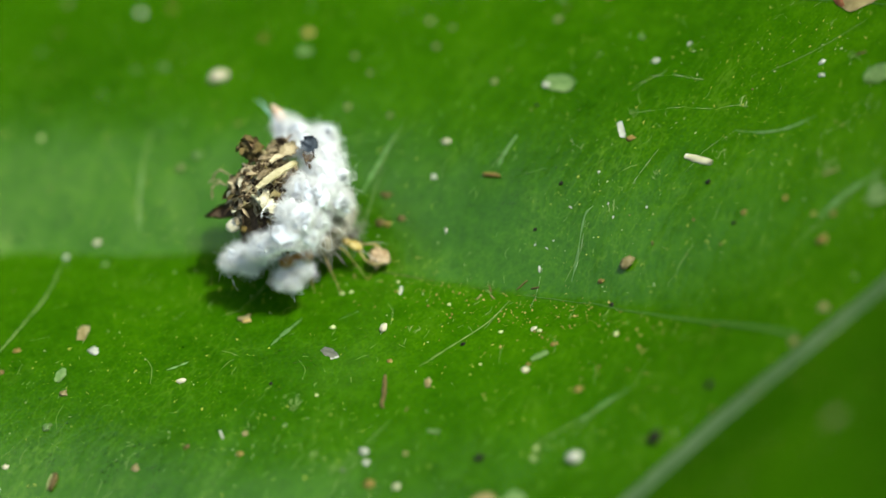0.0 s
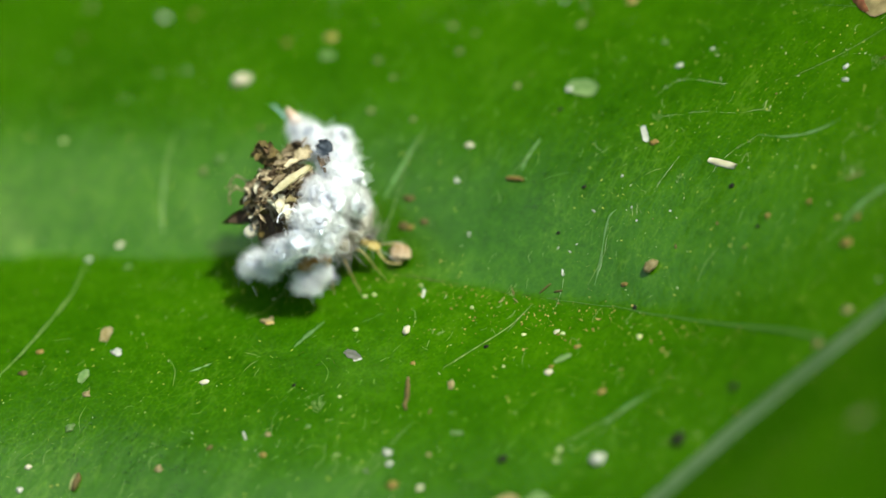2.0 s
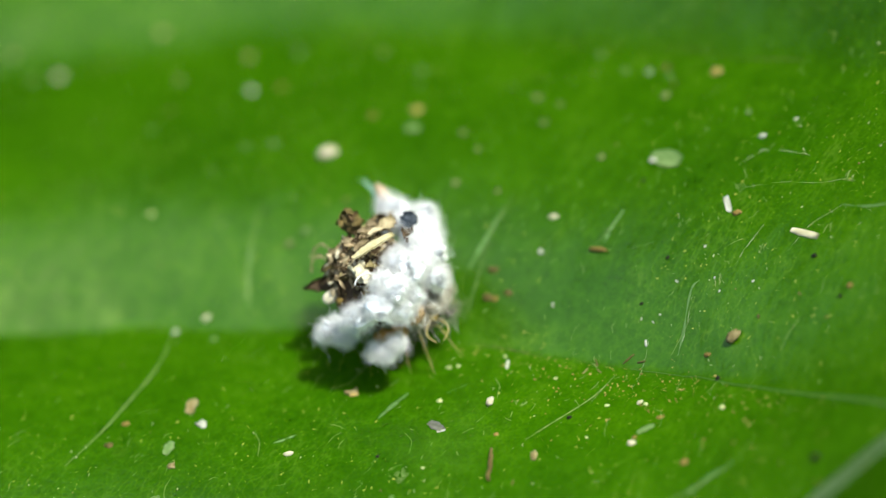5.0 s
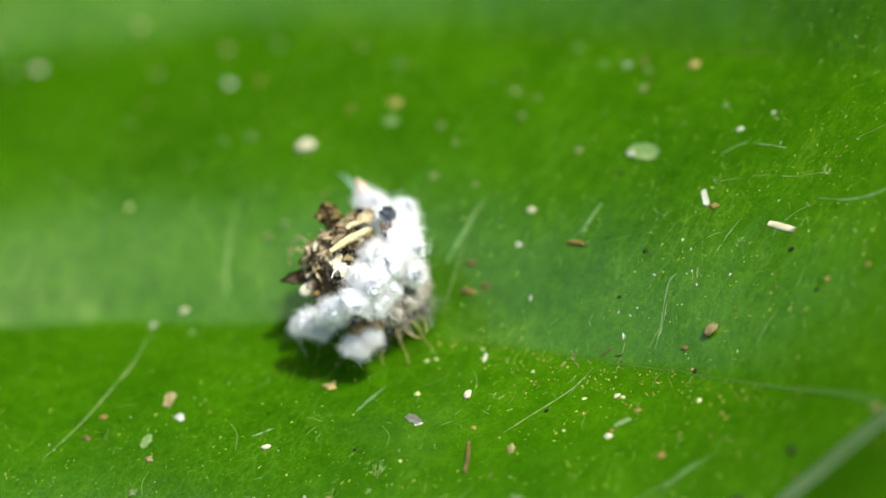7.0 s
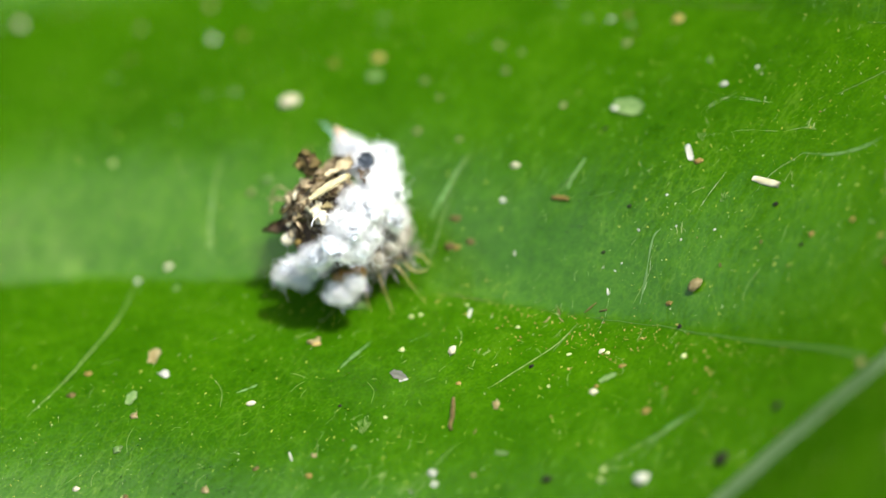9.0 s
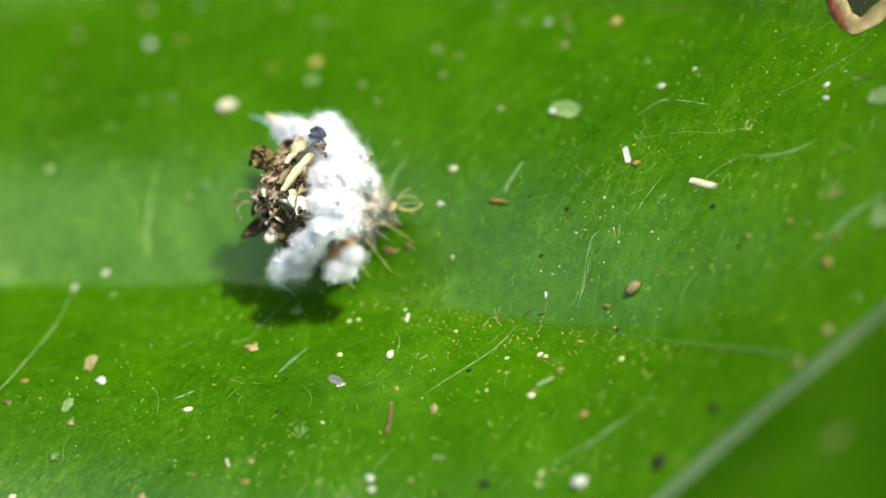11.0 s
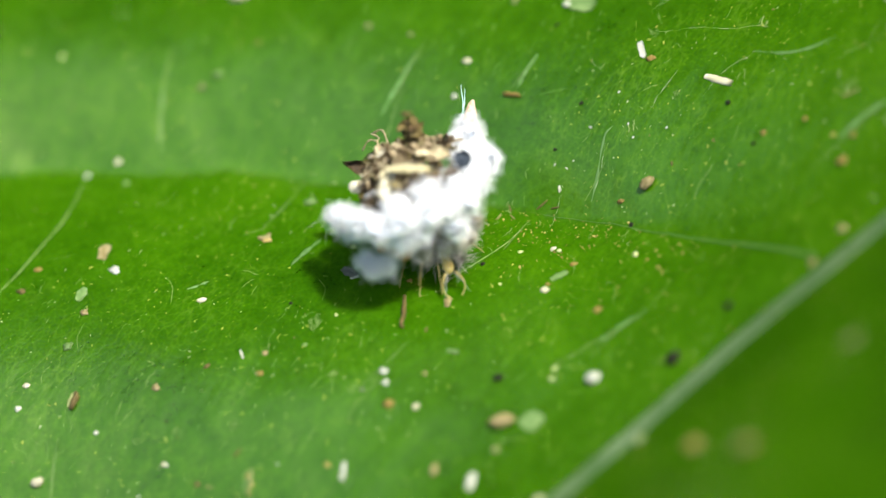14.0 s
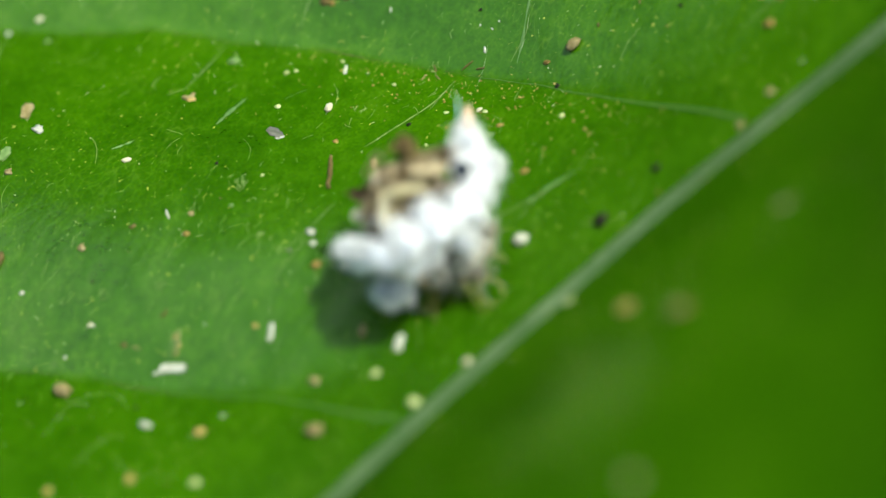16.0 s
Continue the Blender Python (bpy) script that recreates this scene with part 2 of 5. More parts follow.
ORANGE = simple("orange_skin", (0.35, 0.14, 0.02), (0.62, 0.32, 0.06), 0.5, 4000)
TEAL = simple("glassy_bristle", (0.35, 0.55, 0.52), (0.62, 0.80, 0.78), 0.3, 5000, 0.0)
SLATE = simple("blue_black_chip", (0.0175, 0.0238, 0.028), (0.07, 0.084, 0.0945), 0.5, 5000)
PINK = simple("pinkish_husk", (0.36, 0.23, 0.14), (0.66, 0.50, 0.36), 0.6, 5000, 0.7)
UMBER = simple("umber_leaf_scrap", (0.018, 0.012, 0.005), (0.125, 0.08, 0.033), 0.7, 4000, 0.8)
HUSK = simple("dry_husk", (0.20, 0.155, 0.075), (0.52, 0.45, 0.27), 0.7, 4200, 0.8)
BARK = simple("olive_brown_scrap", (0.12, 0.088, 0.038), (0.42, 0.33, 0.185), 0.7, 4200, 0.8)
STRAWY = simple("greenish_straw", (0.344, 0.295, 0.123), (0.64, 0.582, 0.361), 0.5, 4000)
# soil colour is darkened to stand for the shade of leaves above it
SOIL = simple("shade_darkened_soil", (0.004, 0.007, 0.001), (0.014, 0.020, 0.003), 0.9, 30)
# for the added, unseen ring; kept dark so the leaf's reflections stay dim
ADDED_RING = simple("added_ring_green", (0.006, 0.016, 0.001), (0.025, 0.05, 0.003), 0.8, 14)


# ---- mesh helpers (millimetres) ----
class Shape:
    def __init__(self):
        self.v, self.f = [], []

    def add(self, verts, faces):
        k = len(self.v)
        self.v.extend(tuple(p) for p in verts)
        self.f.extend(tuple(i + k for i in q) for q in faces)
        return self

    def tube(self, pts, radii, sides=5):
        """A round tube along points; a radius for each point, closed to a tip at both ends."""
        pts = [Vector(p) for p in pts]
        verts, faces = [], []
        up = Vector((0.3, 0.2, 1.0))
        for i, p in enumerate(pts):
            d = (pts[min(i + 1, len(pts) - 1)] - pts[max(i - 1, 0)]).normalized()
            a = d.cross(up)
            a = a.normalized() if a.length > 1e-4 else Vector((1, 0, 0))
            c = a.cross(d)
            for s in range(sides):
                w = 2 * math.pi * s / sides
                verts.append(p + (a * math.cos(w) + c * math.sin(w)) * radii[i])
        for i in range(len(pts) - 1):
            for s in range(sides):
                t = (s + 1) % sides
                faces.append((i * sides + s, i * sides + t, (i + 1) * sides + t, (i + 1) * sides + s))
        faces.append(tuple(reversed(range(sides))))
        faces.append(tuple(range((len(pts) - 1) * sides, len(pts) * sides)))
        return self.add(verts, faces)

    def lump(self, centre, radii, rough=0.15, freq=1.5, sub=2, turn=None, seed=0.0, second=0.0):
        """A rounded body with an uneven surface. radii: three half-sizes."""
        verts, faces = ICO[sub]
        off = Vector((seed * 7.3, seed * 3.1, seed * 5.7))
        q = turn or Matrix.Identity(3)
        r = Vector(radii)
        out = []
        for p in verts:
            k = 1 + rough * noise.noise(p * freq + off) * 2
            if second:
                k += second * noise.noise(p * freq * 3.1 + off * 2) * 2
            out.append(Vector(centre) + q @ Vector((p.x * r.x * k, p.y * r.y * k, p.z * r.z * k)))
        return self.add(out, faces)

    def sheet(self, outline_len, width, thick, bend=0.3, cup=0.3, nx=8, ny=4, taper=0.6, seed=0.0, at=None, rag=0.12, wrinkle=0.10):
        """A curled scrap of thin leaf: both faces and the rim."""
        m = at or Matrix.Identity(4)
        off = Vector((seed * 4.7, seed * 9.1, seed))
        top, low = [], []
        for i in range(nx + 1):
            u = i / nx * 2 - 1
            w = width / 2 * (1 - taper * abs(u) ** 1.7) * (1 + rag * 3 * noise.noise(Vector((u * 2.5, 0, 0)) + off))
            for j in range(ny + 1):
                v = j / ny * 2 - 1
                z = bend * (1 - u * u) * outline_len / 2 + cup * v * v * width / 2 + wrinkle * width * (noise.noise(Vector((u * 2, v * 2, 3)) + off) + 0.5 * noise.noise(Vector((u * 5, v * 5, 8)) + off))
                x = u * outline_len / 2 * (1 + rag * noise.noise(Vector((v * 3, u, 1)) + off))
                top.append(m @ Vector((x, v * w, z + thick / 2)))
                low.append(m @ Vector((x, v * w, z - thick / 2)))
        k, row = len(top), ny + 1
        faces = []
        for i in range(nx):
            for j in range(ny):
                a = i * row + j
                faces.append((a, a + row, a + row + 1, a + 1))
                faces.append((a + k, a + 1 + k, a + row + 1 + k, a + row + k))
        ring = [i * row for i in range(nx + 1)] + [nx * row + j for j in range(1, row)] + [i * row + ny for i in range(nx - 1, -1, -1)] + [j for j in range(ny - 1, 0, -1)]
        for a, b in zip(ring, ring[1:] + ring[:1]):
            faces.append((a, b, b + k, a + k))
        return self.add(top + low, faces)


def ico_mesh(sub):
    bm = bmesh.new()
    bmesh.ops.create_icosphere(bm, subdivisions=sub, radius=1.0)
    out = [v.co.copy() for v in bm.verts], [tuple(v.index for v in f.verts) for f in bm.faces]
    bm.free()
    return out


ICO = {s: ico_mesh(s) for s in (1, 2, 3, 4)}


def mesh_of(name, shape, material, smooth=True):
    me = bpy.data.meshes.new(name)
    me.from_pydata([(x * MM, y * MM, z * MM) for x, y, z in shape.v], [], shape.f)
    me.materials.append(material)
    if smooth:
        me.shade_smooth()
    me.update()
    return me


def part(name, shape, material, parent=None, label="", smooth=True):
    ob = new(name, mesh_of(name, shape, material, smooth))
    ob.parent = parent
    if label:
        ob["label"] = label
    return ob


# ---- the leaf: midrib, pleats between side veins ----
RIB_U, RIB_N = Vector((0.900, 0.436)), Vector((-0.436, 0.900))
RIB_0 = Vector((0.33, -14.67))


def wander(x):
    """How far the creases stray from their even curve."""
    return 0.30 * noise.noise(Vector((x * 0.33, 2.7, 0))) + 0.10 * noise.noise(Vector((x * 1.1, 6.1, 0)))


def pleat(x, y):
    """How far up the row of side veins a point lies: whole numbers are the creases."""
    k = 0.0
    for _ in range(3):
        k = (y + wander(x) + 0.64 * x + 1.06 + 0.011 * min(abs(x + 4 - 9 * k), 26.0) ** 2) / 16.5
    return k


def trough(x):
    """A shallow trough across the blade, steeper on the side towards +x."""
    return (0.0155 if x > -1.0 else 0.0045) * min(abs(x + 1.0), 24.0) ** 2 - 0.5


def sheared(p):
    """From the plan of veins to the ground plan: the trough carries the veins with it."""
    return Vector((p.x, p.y - 0.84 * trough(p.x)))


def leaf_z(x, y):
    y = y + 0.84 * trough(x)
    d = Vector((x, y)) - RIB_0
    s, n = d.dot(RIB_U), d.dot(RIB_N)
    side = 1.0
    if n < 0:
        m = RIB_0 + RIB_U * s - RIB_N * n
        k, side = pleat(m.x, m.y), 0.35
    else:
        k = pleat(x, y)
    fr = k - math.floor(k)
    # each pleat rises from its crease, crests below the middle and sinks slowly to the next
    # (the highest one, past the larva, has a soft crease)
    round_off = 0.0003 if k < 1.0 else 0.045
    bulge = ((math.sqrt(fr * fr + round_off) - math.sqrt(round_off)) * 3.1) * (1 - fr) ** 1.35
    near = 1 - math.exp(-(n / 6.0) ** 2)
    z = side * PLEAT * (bulge - 0.25) * near
    z += 0.12 * noise.noise(Vector((x * 0.14, y * 0.14, 0.3))) + 0.035 * noise.noise(Vector((x * 0.5, y * 0.5, 1.3)))
    z -= 0.05 * math.exp(-((abs(n) - 0.75) / 0.45) ** 2)
    # the blade climbs to the midrib and on beyond it
    z += 1.5 * math.exp(-n / 5.0) if n > 0 else 1.5 + 24.0 * (1 - math.exp(n / 22.0)) - 0.25 * (1 - math.exp(n / 2.0))
    z += trough(x)
    far = max(0.0, math.hypot(s, n - 12) - 45.0)
    return z - 0.004 * far * far


PLEAT = 2.2
HOLE = Vector((16.67, 2.16))


def hole_r(a):
    """Half-width of the eaten hole, towards the angle a."""
    return 1.06 + 0.14 * math.sin(2 * a + 0.6) + 0.10 * math.sin(3 * a + 2.0) + 0.05 * math.sin(7 * a)


def axis_values(lo, hi, fine, outer_lo, outer_hi, grow=1.22):
    vals, step, v = [], fine, lo
    while v > outer_lo:
        step *= grow
        v = max(outer_lo, v - step)
        vals.append(v)
    vals.reverse()
    vals += list(np.arange(lo, hi, fine))
    step, v = fine, hi
    vals.append(hi)
    while v < outer_hi:
        step *= grow
        v = min(outer_hi, v + step)
        vals.append(v)
    return vals


def build_leaf():
    ss, ns = axis_values(-27, 33, 0.24, -120, 130), axis_values(-13, 46, 0.24, -58, 62)
    top, low = [], []
    for s in ss:
        g = 1.0 if abs(s) < 45 else max(0.02, math.cos((abs(s) - 45) / 90 * math.pi / 2) ** 0.8 if abs(s) < 134 else 0.02)
        for n in ns:
            p = sheared(RIB_0 + RIB_U * s + RIB_N * (n * g))
            z = leaf_z(p.x, p.y)
            top.append((p.x, p.y, z))
            low.append((p.x, p.y, z - 0.28))
    row, k = len(ns), len(top)
    shape = Shape()
    faces = []
    keep = {}
    for i in range(len(ss) - 1):
        for j in range(row - 1):
            a = i * row + j
            c = Vector(top[a][:2]) - HOLE
            if c.length < hole_r(math.atan2(c.y, c.x)):
                continue
            keep[(i, j)] = 1
            faces.append((a, a + row, a + row + 1, a + 1))
            faces.append((a + k, a + 1 + k, a + row + 1 + k, a + row + k))
    for i, j in keep:
        a = i * row + j
        for di, dj, p, q in ((-1, 0, a, a + 1), (1, 0, a + row + 1, a + row), (0, -1, a + row, a), (0, 1, a + 1, a + row + 1)):
            if (i + di, j + dj) not in keep:
                faces.append((p, q, q + k, p + k))
    shape.v, shape.f = top + low, faces
    leaf = part("leaf", shape, LEAF)
    tagged(leaf, "large glossy green leaf, pleated between side veins, dusty and speckled", "leaf")

    # midrib: a low pale ridge with a faint groove
    rib = Shape()
    prof = [(-0.36, -0.10), (-0.26, 0.02), (-0.12, 0.07), (0.0, 0.05), (0.12, 0.07), (0.26, 0.02), (0.36, -0.10)]
    sv = axis_values(-30, 33, 0.5, -118, 128)
    verts, faces = [], []
    for s in sv:
        w = 1.4 - 0.4 * (s + 30) / 160 + 0.10 * noise.noise(Vector((s * 0.35, 0, 0)))
        sway = 0.10 * noise.noise(Vector((s * 0.15, 4, 0)))
        for a, h in prof:
            p = sheared(RIB_0 + RIB_U * s + RIB_N * (a * w + sway))
            verts.append((p.x, p.y, leaf_z(p.x, p.y) + 0.02 + h + 0.02 * noise.noise(Vector((s, a * 3, 2)))))
    for i in range(len(sv) - 1):
        for j in range(len(prof) - 1):
            a = i * len(prof) + j
            faces.append((a, a + len(prof), a + len(prof) + 1, a + 1))
    rib.add(verts, faces)
    part("midrib", rib, RIB, leaf, "pale grey-green midrib")

    # leaf stalk, from the base of the midrib down into the ground
    base = sheared(RIB_0 + RIB_U * -119)
    stalk = Shape()
    pts = [(base.x, base.y, leaf_z(base.x, base.y) + 0.1)]
    for i in range(1, 9):
        u = i / 8
        pts.append((base.x - 60 * u * (1 - 0.3 * u), base.y - 30 * u, pts[0][2] + (GROUND - pts[0][2] - 5) * u ** 1.7))
    stalk.tube(pts, [1.2 + 0.25 * i for i in range(9)], 8)
    part("stalk", stalk, RIB, leaf)

    # dead rim of the hole
    rim = Shape()
    steps, rings = 64, 7
    verts, faces = [], []
    for i in range(steps):
        a = 2 * math.pi * i / steps
        for j in range(rings):
            u = j / (rings - 1)
            r = hole_r(a) * (0.94 + 0.10 * noise.noise(Vector((math.cos(a) * 3, math.sin(a) * 3, 0)))) + u * (0.62 + 0.16 * math.sin(3 * a + 1))
            p = HOLE + Vector((math.cos(a), math.sin(a))) * r
            lift = 0.16 * math.sin(math.pi * (0.15 + 0.85 * (1 - u))) + 0.09 * noise.noise(Vector((p.x * 2.2, p.y * 2.2, 5)))
            verts.append((p.x, p.y, leaf_z(p.x, p.y) + 0.03 + lift * (1 - u * 0.8)))
    under = [(x, y, z - 0.22) for x, y, z in verts]
    k = len(verts)
    for i in range(steps):
        b = (i + 1) % steps
        for j in range(rings - 1):
            p, q = i * rings + j, b * rings + j
            faces.append((p, q, q + 1, p + 1))
            faces.append((p + k, p + 1 + k, q + 1 + k, q + k))
        faces.append((i * rings, i * rings + k, b * rings + k, b * rings))
    rim.add(verts + under, faces)
    part("dead_rim", rim, DEAD, leaf, "tan dead rim of an eaten hole")
    edge = Shape()
    verts, faces = [], []
    steps = 26
    for i in range(steps + 1):
        a = 1.4 + 2.6 * i / steps
        fade = max(0.0, math.sin(math.pi * i / steps)) ** 0.6
        for u, h in ((0.0, 0.02), (0.3, 0.10), (0.7, 0.09), (1.0, -0.02)):
            q = HOLE + Vector((math.cos(a), math.sin(a))) * (hole_r(a) * 0.98 + 0.30 + 0.1 * math.sin(3 * a + 1) + u * (0.05 + 0.36 * fade) * (1 + 0.3 * noise.noise(Vector((a * 5, u, 2)))))
            verts.append((q.x, q.y, leaf_z(q.x, q.y) + 0.05 + h * fade + 0.03 * noise.noise(Vector((q.x * 4, q.y * 4, 1)))))
    for i in range(steps):
        for j in range(3):
            q = i * 4 + j
            faces.append((q, q + 4, q + 5, q + 1))
    edge.add(verts, faces)
    part("scorched_edge", edge, SCORCH, leaf, "red-brown outer edge of the dead rim")
    return leaf


GROUND = -450.0


def build_surroundings():
    g = Shape()
    vals = axis_values(-400, 400, 80.0, -400000, 400000, 1.6)
    for x in vals:
        for y in vals:
            g.v.append((x, y, GROUND + 18 * noise.noise(Vector((x * 0.004, y * 0.004, 0)))))
    n = len(vals)
    g.f = [(i * n + j, (i + 1) * n + j, (i + 1) * n + j + 1, i * n + j + 1) for i in range(n - 1) for j in range(n - 1)]
    tagged(part("ground", g, SOIL), "soil far beneath the leaf, darkened in colour for shade", "ground", kind="structure")
    # unseen ring, added to cut off low sky from the leaf's gloss
    h = Shape()
    steps, rows = 96, 10
    for j in range(rows + 1):
        for i in range(steps):
            a = 2 * math.pi * i / steps
            u = j / rows
            r = 2600 + 260 * noise.noise(Vector((math.cos(a) * 4, math.sin(a) * 4, u * 4))) + 300 * u
            z = GROUND - 40 + u * (2100 + 3500 * max(0.0, math.sin(a + 0.3)) ** 1.5 + 350 * noise.noise(Vector((math.cos(a) * 3, math.sin(a) * 3, 9))))
            h.v.append((r * math.cos(a), r * math.sin(a), z))
    for j in range(rows):
        for i in range(steps):
            b = (i + 1) % steps
            h.f.append((j * steps + i, j * steps + b, (j + 1) * steps + b, (j + 1) * steps + i))
    tagged(part("backdrop", h, ADDED_RING), "unseen dark green ring, added to block low sky light and reflections", "foliage", kind="structure")


build_surroundings()
LEAF_OB = build_leaf()


def ribbon(points, widths, lift=0.018):
    """A low rounded ridge that follows the blade along a line."""
    sh = Shape()
    prof = [(-1.0, -0.05), (-0.55, 0.10), (0.0, 0.17), (0.55, 0.10), (1.0, -0.05)]
    verts, faces = [], []
    for i, (x, y) in enumerate(points):
        a, b = points[max(0, i - 1)], points[min(len(points) - 1, i + 1)]
        d = Vector((b[0] - a[0], b[1] - a[1])).normalized()
        for o, h in prof:
            px, py = x - d.y * o * widths[i] / 2, y + d.x * o * widths[i] / 2
            verts.append((px, py, leaf_z(px, py) + lift + h * 0.8 * min(widths[i], 0.10)))
    k = len(prof)
    for i in range(len(points) - 1):
        for j in range(k - 1):
            faces.append((i * k + j, (i + 1) * k + j, (i + 1) * k + j + 1, i * k + j + 1))
    return sh.add(verts, faces)


def veinlet(points, width, material=None):
    """A slightly raised pale side vein in the blade."""
    fine = [tuple(p) for p in smooth_line(points, 6)]
    n = len(fine)
    part("veinlet", ribbon(fine, [min(width * 0.9, 0.022 + width * 0.26) * (0.15 + 0.85 * math.sin(math.pi * (i + 0.6) / (n + 0.2))) * (1 + 0.7 * noise.noise(Vector((i * 0.45, width * 90, 0)))) for i in range(n)]), material or (SMEAR if width > 0.135 else VEIN), LEAF_OB)


def smooth_line(points, each):
    """Points along a soft curve through the given ones."""
    p = [Vector(q) for q in points]
    p = [p[0] * 2 - p[1]] + p + [p[-1] * 2 - p[-2]]
    out = []
    for i in range(1, len(p) - 2):
        for s in range(each):
            t = s / each
            out.append(0.5 * (2 * p[i] + (p[i + 1] - p[i - 1]) * t + (2 * p[i - 1] - 5 * p[i] + 4 * p[i + 1] - p[i + 2]) * t * t + (3 * p[i] - p[i - 1] - 3 * p[i + 1] + p[i + 2]) * t ** 3))
    out.append(p[-2])
    return out


def side_vein(k):
    """The fine side vein that runs along crease number k, broader and paler towards the midrib."""
    pts = []
    for i in range(150):
        x = -30 + i * 0.4 + 9 * k
        y = 16.5 * k - 1.06 - 0.64 * x - 0.011 * min(abs(x + 4 - 9 * k), 26.0) ** 2 - wander(x)
        if (Vector((x, y)) - RIB_0).dot(RIB_N) < 0.3:
            break
        pts.append(tuple(sheared(Vector((x, y)))))
    # a thin brown line lies broken along the fold
    fold = [(x + 0.1 * noise.noise(Vector((x * 0.9, k * 3.0, 1))), y + 0.14 * noise.noise(Vector((x * 0.7, k * 3.0, 4)))) for x, y in pts if -24 < x < 2.5 + 9 * k]
    part("fold_line", ribbon(fold, [0.065 * max(0.05, 0.30 + 1.5 * noise.noise(Vector((i * 0.21, k * 5.0, 0)))) for i in range(len(fold))], 0.012), FOLD, LEAF_OB, "thin brown line along the fold")
    pts = pts[int(len(pts) * 0.80):]
    n = len(pts)
    part("side_vein", ribbon(pts, [0.02 + 0.20 * (i / n) ** 2 for i in range(n)], 0.03), CREASE, LEAF_OB)


for number in (-1, 0, 1):
    side_vein(number)


# ---- larva ----
def fuzz(sh, rng, centre, radii, count, length, r, curl=0.5, lift=0.0):
    """Fine curling fibres that start on a lump's surface."""
    c, rad = Vector(centre), Vector(radii)
    for _ in range(count):
        d = Vector((rng.gauss(0, 1), rng.gauss(0, 1), rng.gauss(0, 1) + lift)).normalized()
        p = c + Vector((d.x * rad.x, d.y * rad.y, d.z * rad.z)) * 0.85
        step = length * rng.uniform(0.35, 1.0) / 4
        side = Vector((rng.gauss(0, 1), rng.gauss(0, 1), rng.gauss(0, 1))).normalized() * curl
        d = (d + side * rng.uniform(0.2, 1.2)).normalized()
        pts = [p]
        for _ in range(4):
            side = (side + Vector((rng.gauss(0, 1), rng.gauss(0, 1), rng.gauss(0, 1))) * 0.25 * curl)
            d = (d + side * 0.5).normalized()
            pts.append(pts[-1] + d * step)
        sh.tube(pts, [r, r, r * 0.9, r * 0.7, r * 0.3], 3)


def lock(sh, rng, root, way, length, count, spread, r):
    """A lock of wool: fibres that start side by side and curl the same way."""
    bend = Vector((rng.gauss(0, 1), rng.gauss(0, 1), rng.gauss(0, 1))).normalized()
    for _ in range(count):
        p = root + Vector((rng.gauss(0, 1), rng.gauss(0, 1), rng.gauss(0, 1))) * spread
        d = (way + Vector((rng.gauss(0, 1), rng.gauss(0, 1), rng.gauss(0, 1))) * 0.28).normalized()
        own = bend + Vector((rng.gauss(0, 1), rng.gauss(0, 1), rng.gauss(0, 1))) * 0.4
        step = length * rng.uniform(0.45, 1.0) / 4
        pts = [p]
        for _ in range(4):
            d = (d + own * 0.85).normalized()
            own = own + Vector((rng.gauss(0, 1), rng.gauss(0, 1), rng.gauss(0, 1))) * 0.25
            pts.append(pts[-1] + d * step)
        sh.tube(pts, [r, r, r * 0.9, r * 0.7, r * 0.3], 3)


def tuft(parent, rng, centre, radii, locks=105, length=0.34):
    """A cotton-like tuft: a soft mass under curling locks, with a few fibres that stand off."""
    sh, fz = Shape(), Shape()
    c = Vector(centre)
    r = Vector(radii) * 0.90
    sh.lump(c, r * 0.84, 0.28, 1.25, 4, seed=rng.uniform(0, 50), second=0.06)
    for _ in range(6):
        d = Vector((rng.gauss(0, 1), rng.gauss(0, 1), rng.gauss(0, 1))).normalized()
        q = c + Vector((d.x * r.x, d.y * r.y, d.z * r.z)) * rng.uniform(0.45, 0.7)
        sh.lump(q, r * rng.uniform(0.30, 0.46), 0.22, 1.5, 3, seed=rng.uniform(0, 50), second=0.05)
    # drawn-out points of wool
    for _ in range(4):
        d = Vector((rng.gauss(0, 1), rng.gauss(0, 1), rng.gauss(0, 1))).normalized()
        root = c + Vector((d.x * r.x, d.y * r.y, d.z * r.z)) * 0.7
        reach = r.length * rng.uniform(0.22, 0.42)
        sway = Vector((rng.gauss(0, 1), rng.gauss(0, 1), rng.gauss(0, 1))) * reach * 0.25
        sh.tube([root, root + d * reach * 0.5 + sway * 0.5, root + d * reach * 0.8 + sway, root + d * reach + sway * 1.3], [reach * 0.42, reach * 0.30, reach * 0.15, 0.006], 9)
        lock(fz, rng, root + d * reach * 0.3, d, reach * 1.2, 30, reach * 0.18, 0.0030)
    tuft_ob = part("wool_tuft", sh, WOOL, parent)
    for _ in range(locks):
        d = Vector((rng.gauss(0, 1), rng.gauss(0, 1), rng.gauss(0, 1) + 0.2)).normalized()
        side = Vector((rng.gauss(0, 1), rng.gauss(0, 1), rng.gauss(0, 1))).normalized()
        root = c + Vector((d.x * r.x, d.y * r.y, d.z * r.z)) * rng.uniform(0.80, 0.98)
        lock(fz, rng, root, (d + side * rng.uniform(1.0, 3.0)).normalized(), length * rng.uniform(0.5, 1.5), 18, 0.08, 0.0031)
    fuzz(fz, rng, centre, r * 1.0, 36, length * 1.3, 0.0028, 1.6)
    part("fuzz", fz, FIBRE, parent)
    return tuft_ob


def turned(x, y, z, rx=0, ry=0, rz=0):
    return Matrix.LocRotScale((x, y, z), Euler([radians(a) for a in (rx, ry, rz)]), None)


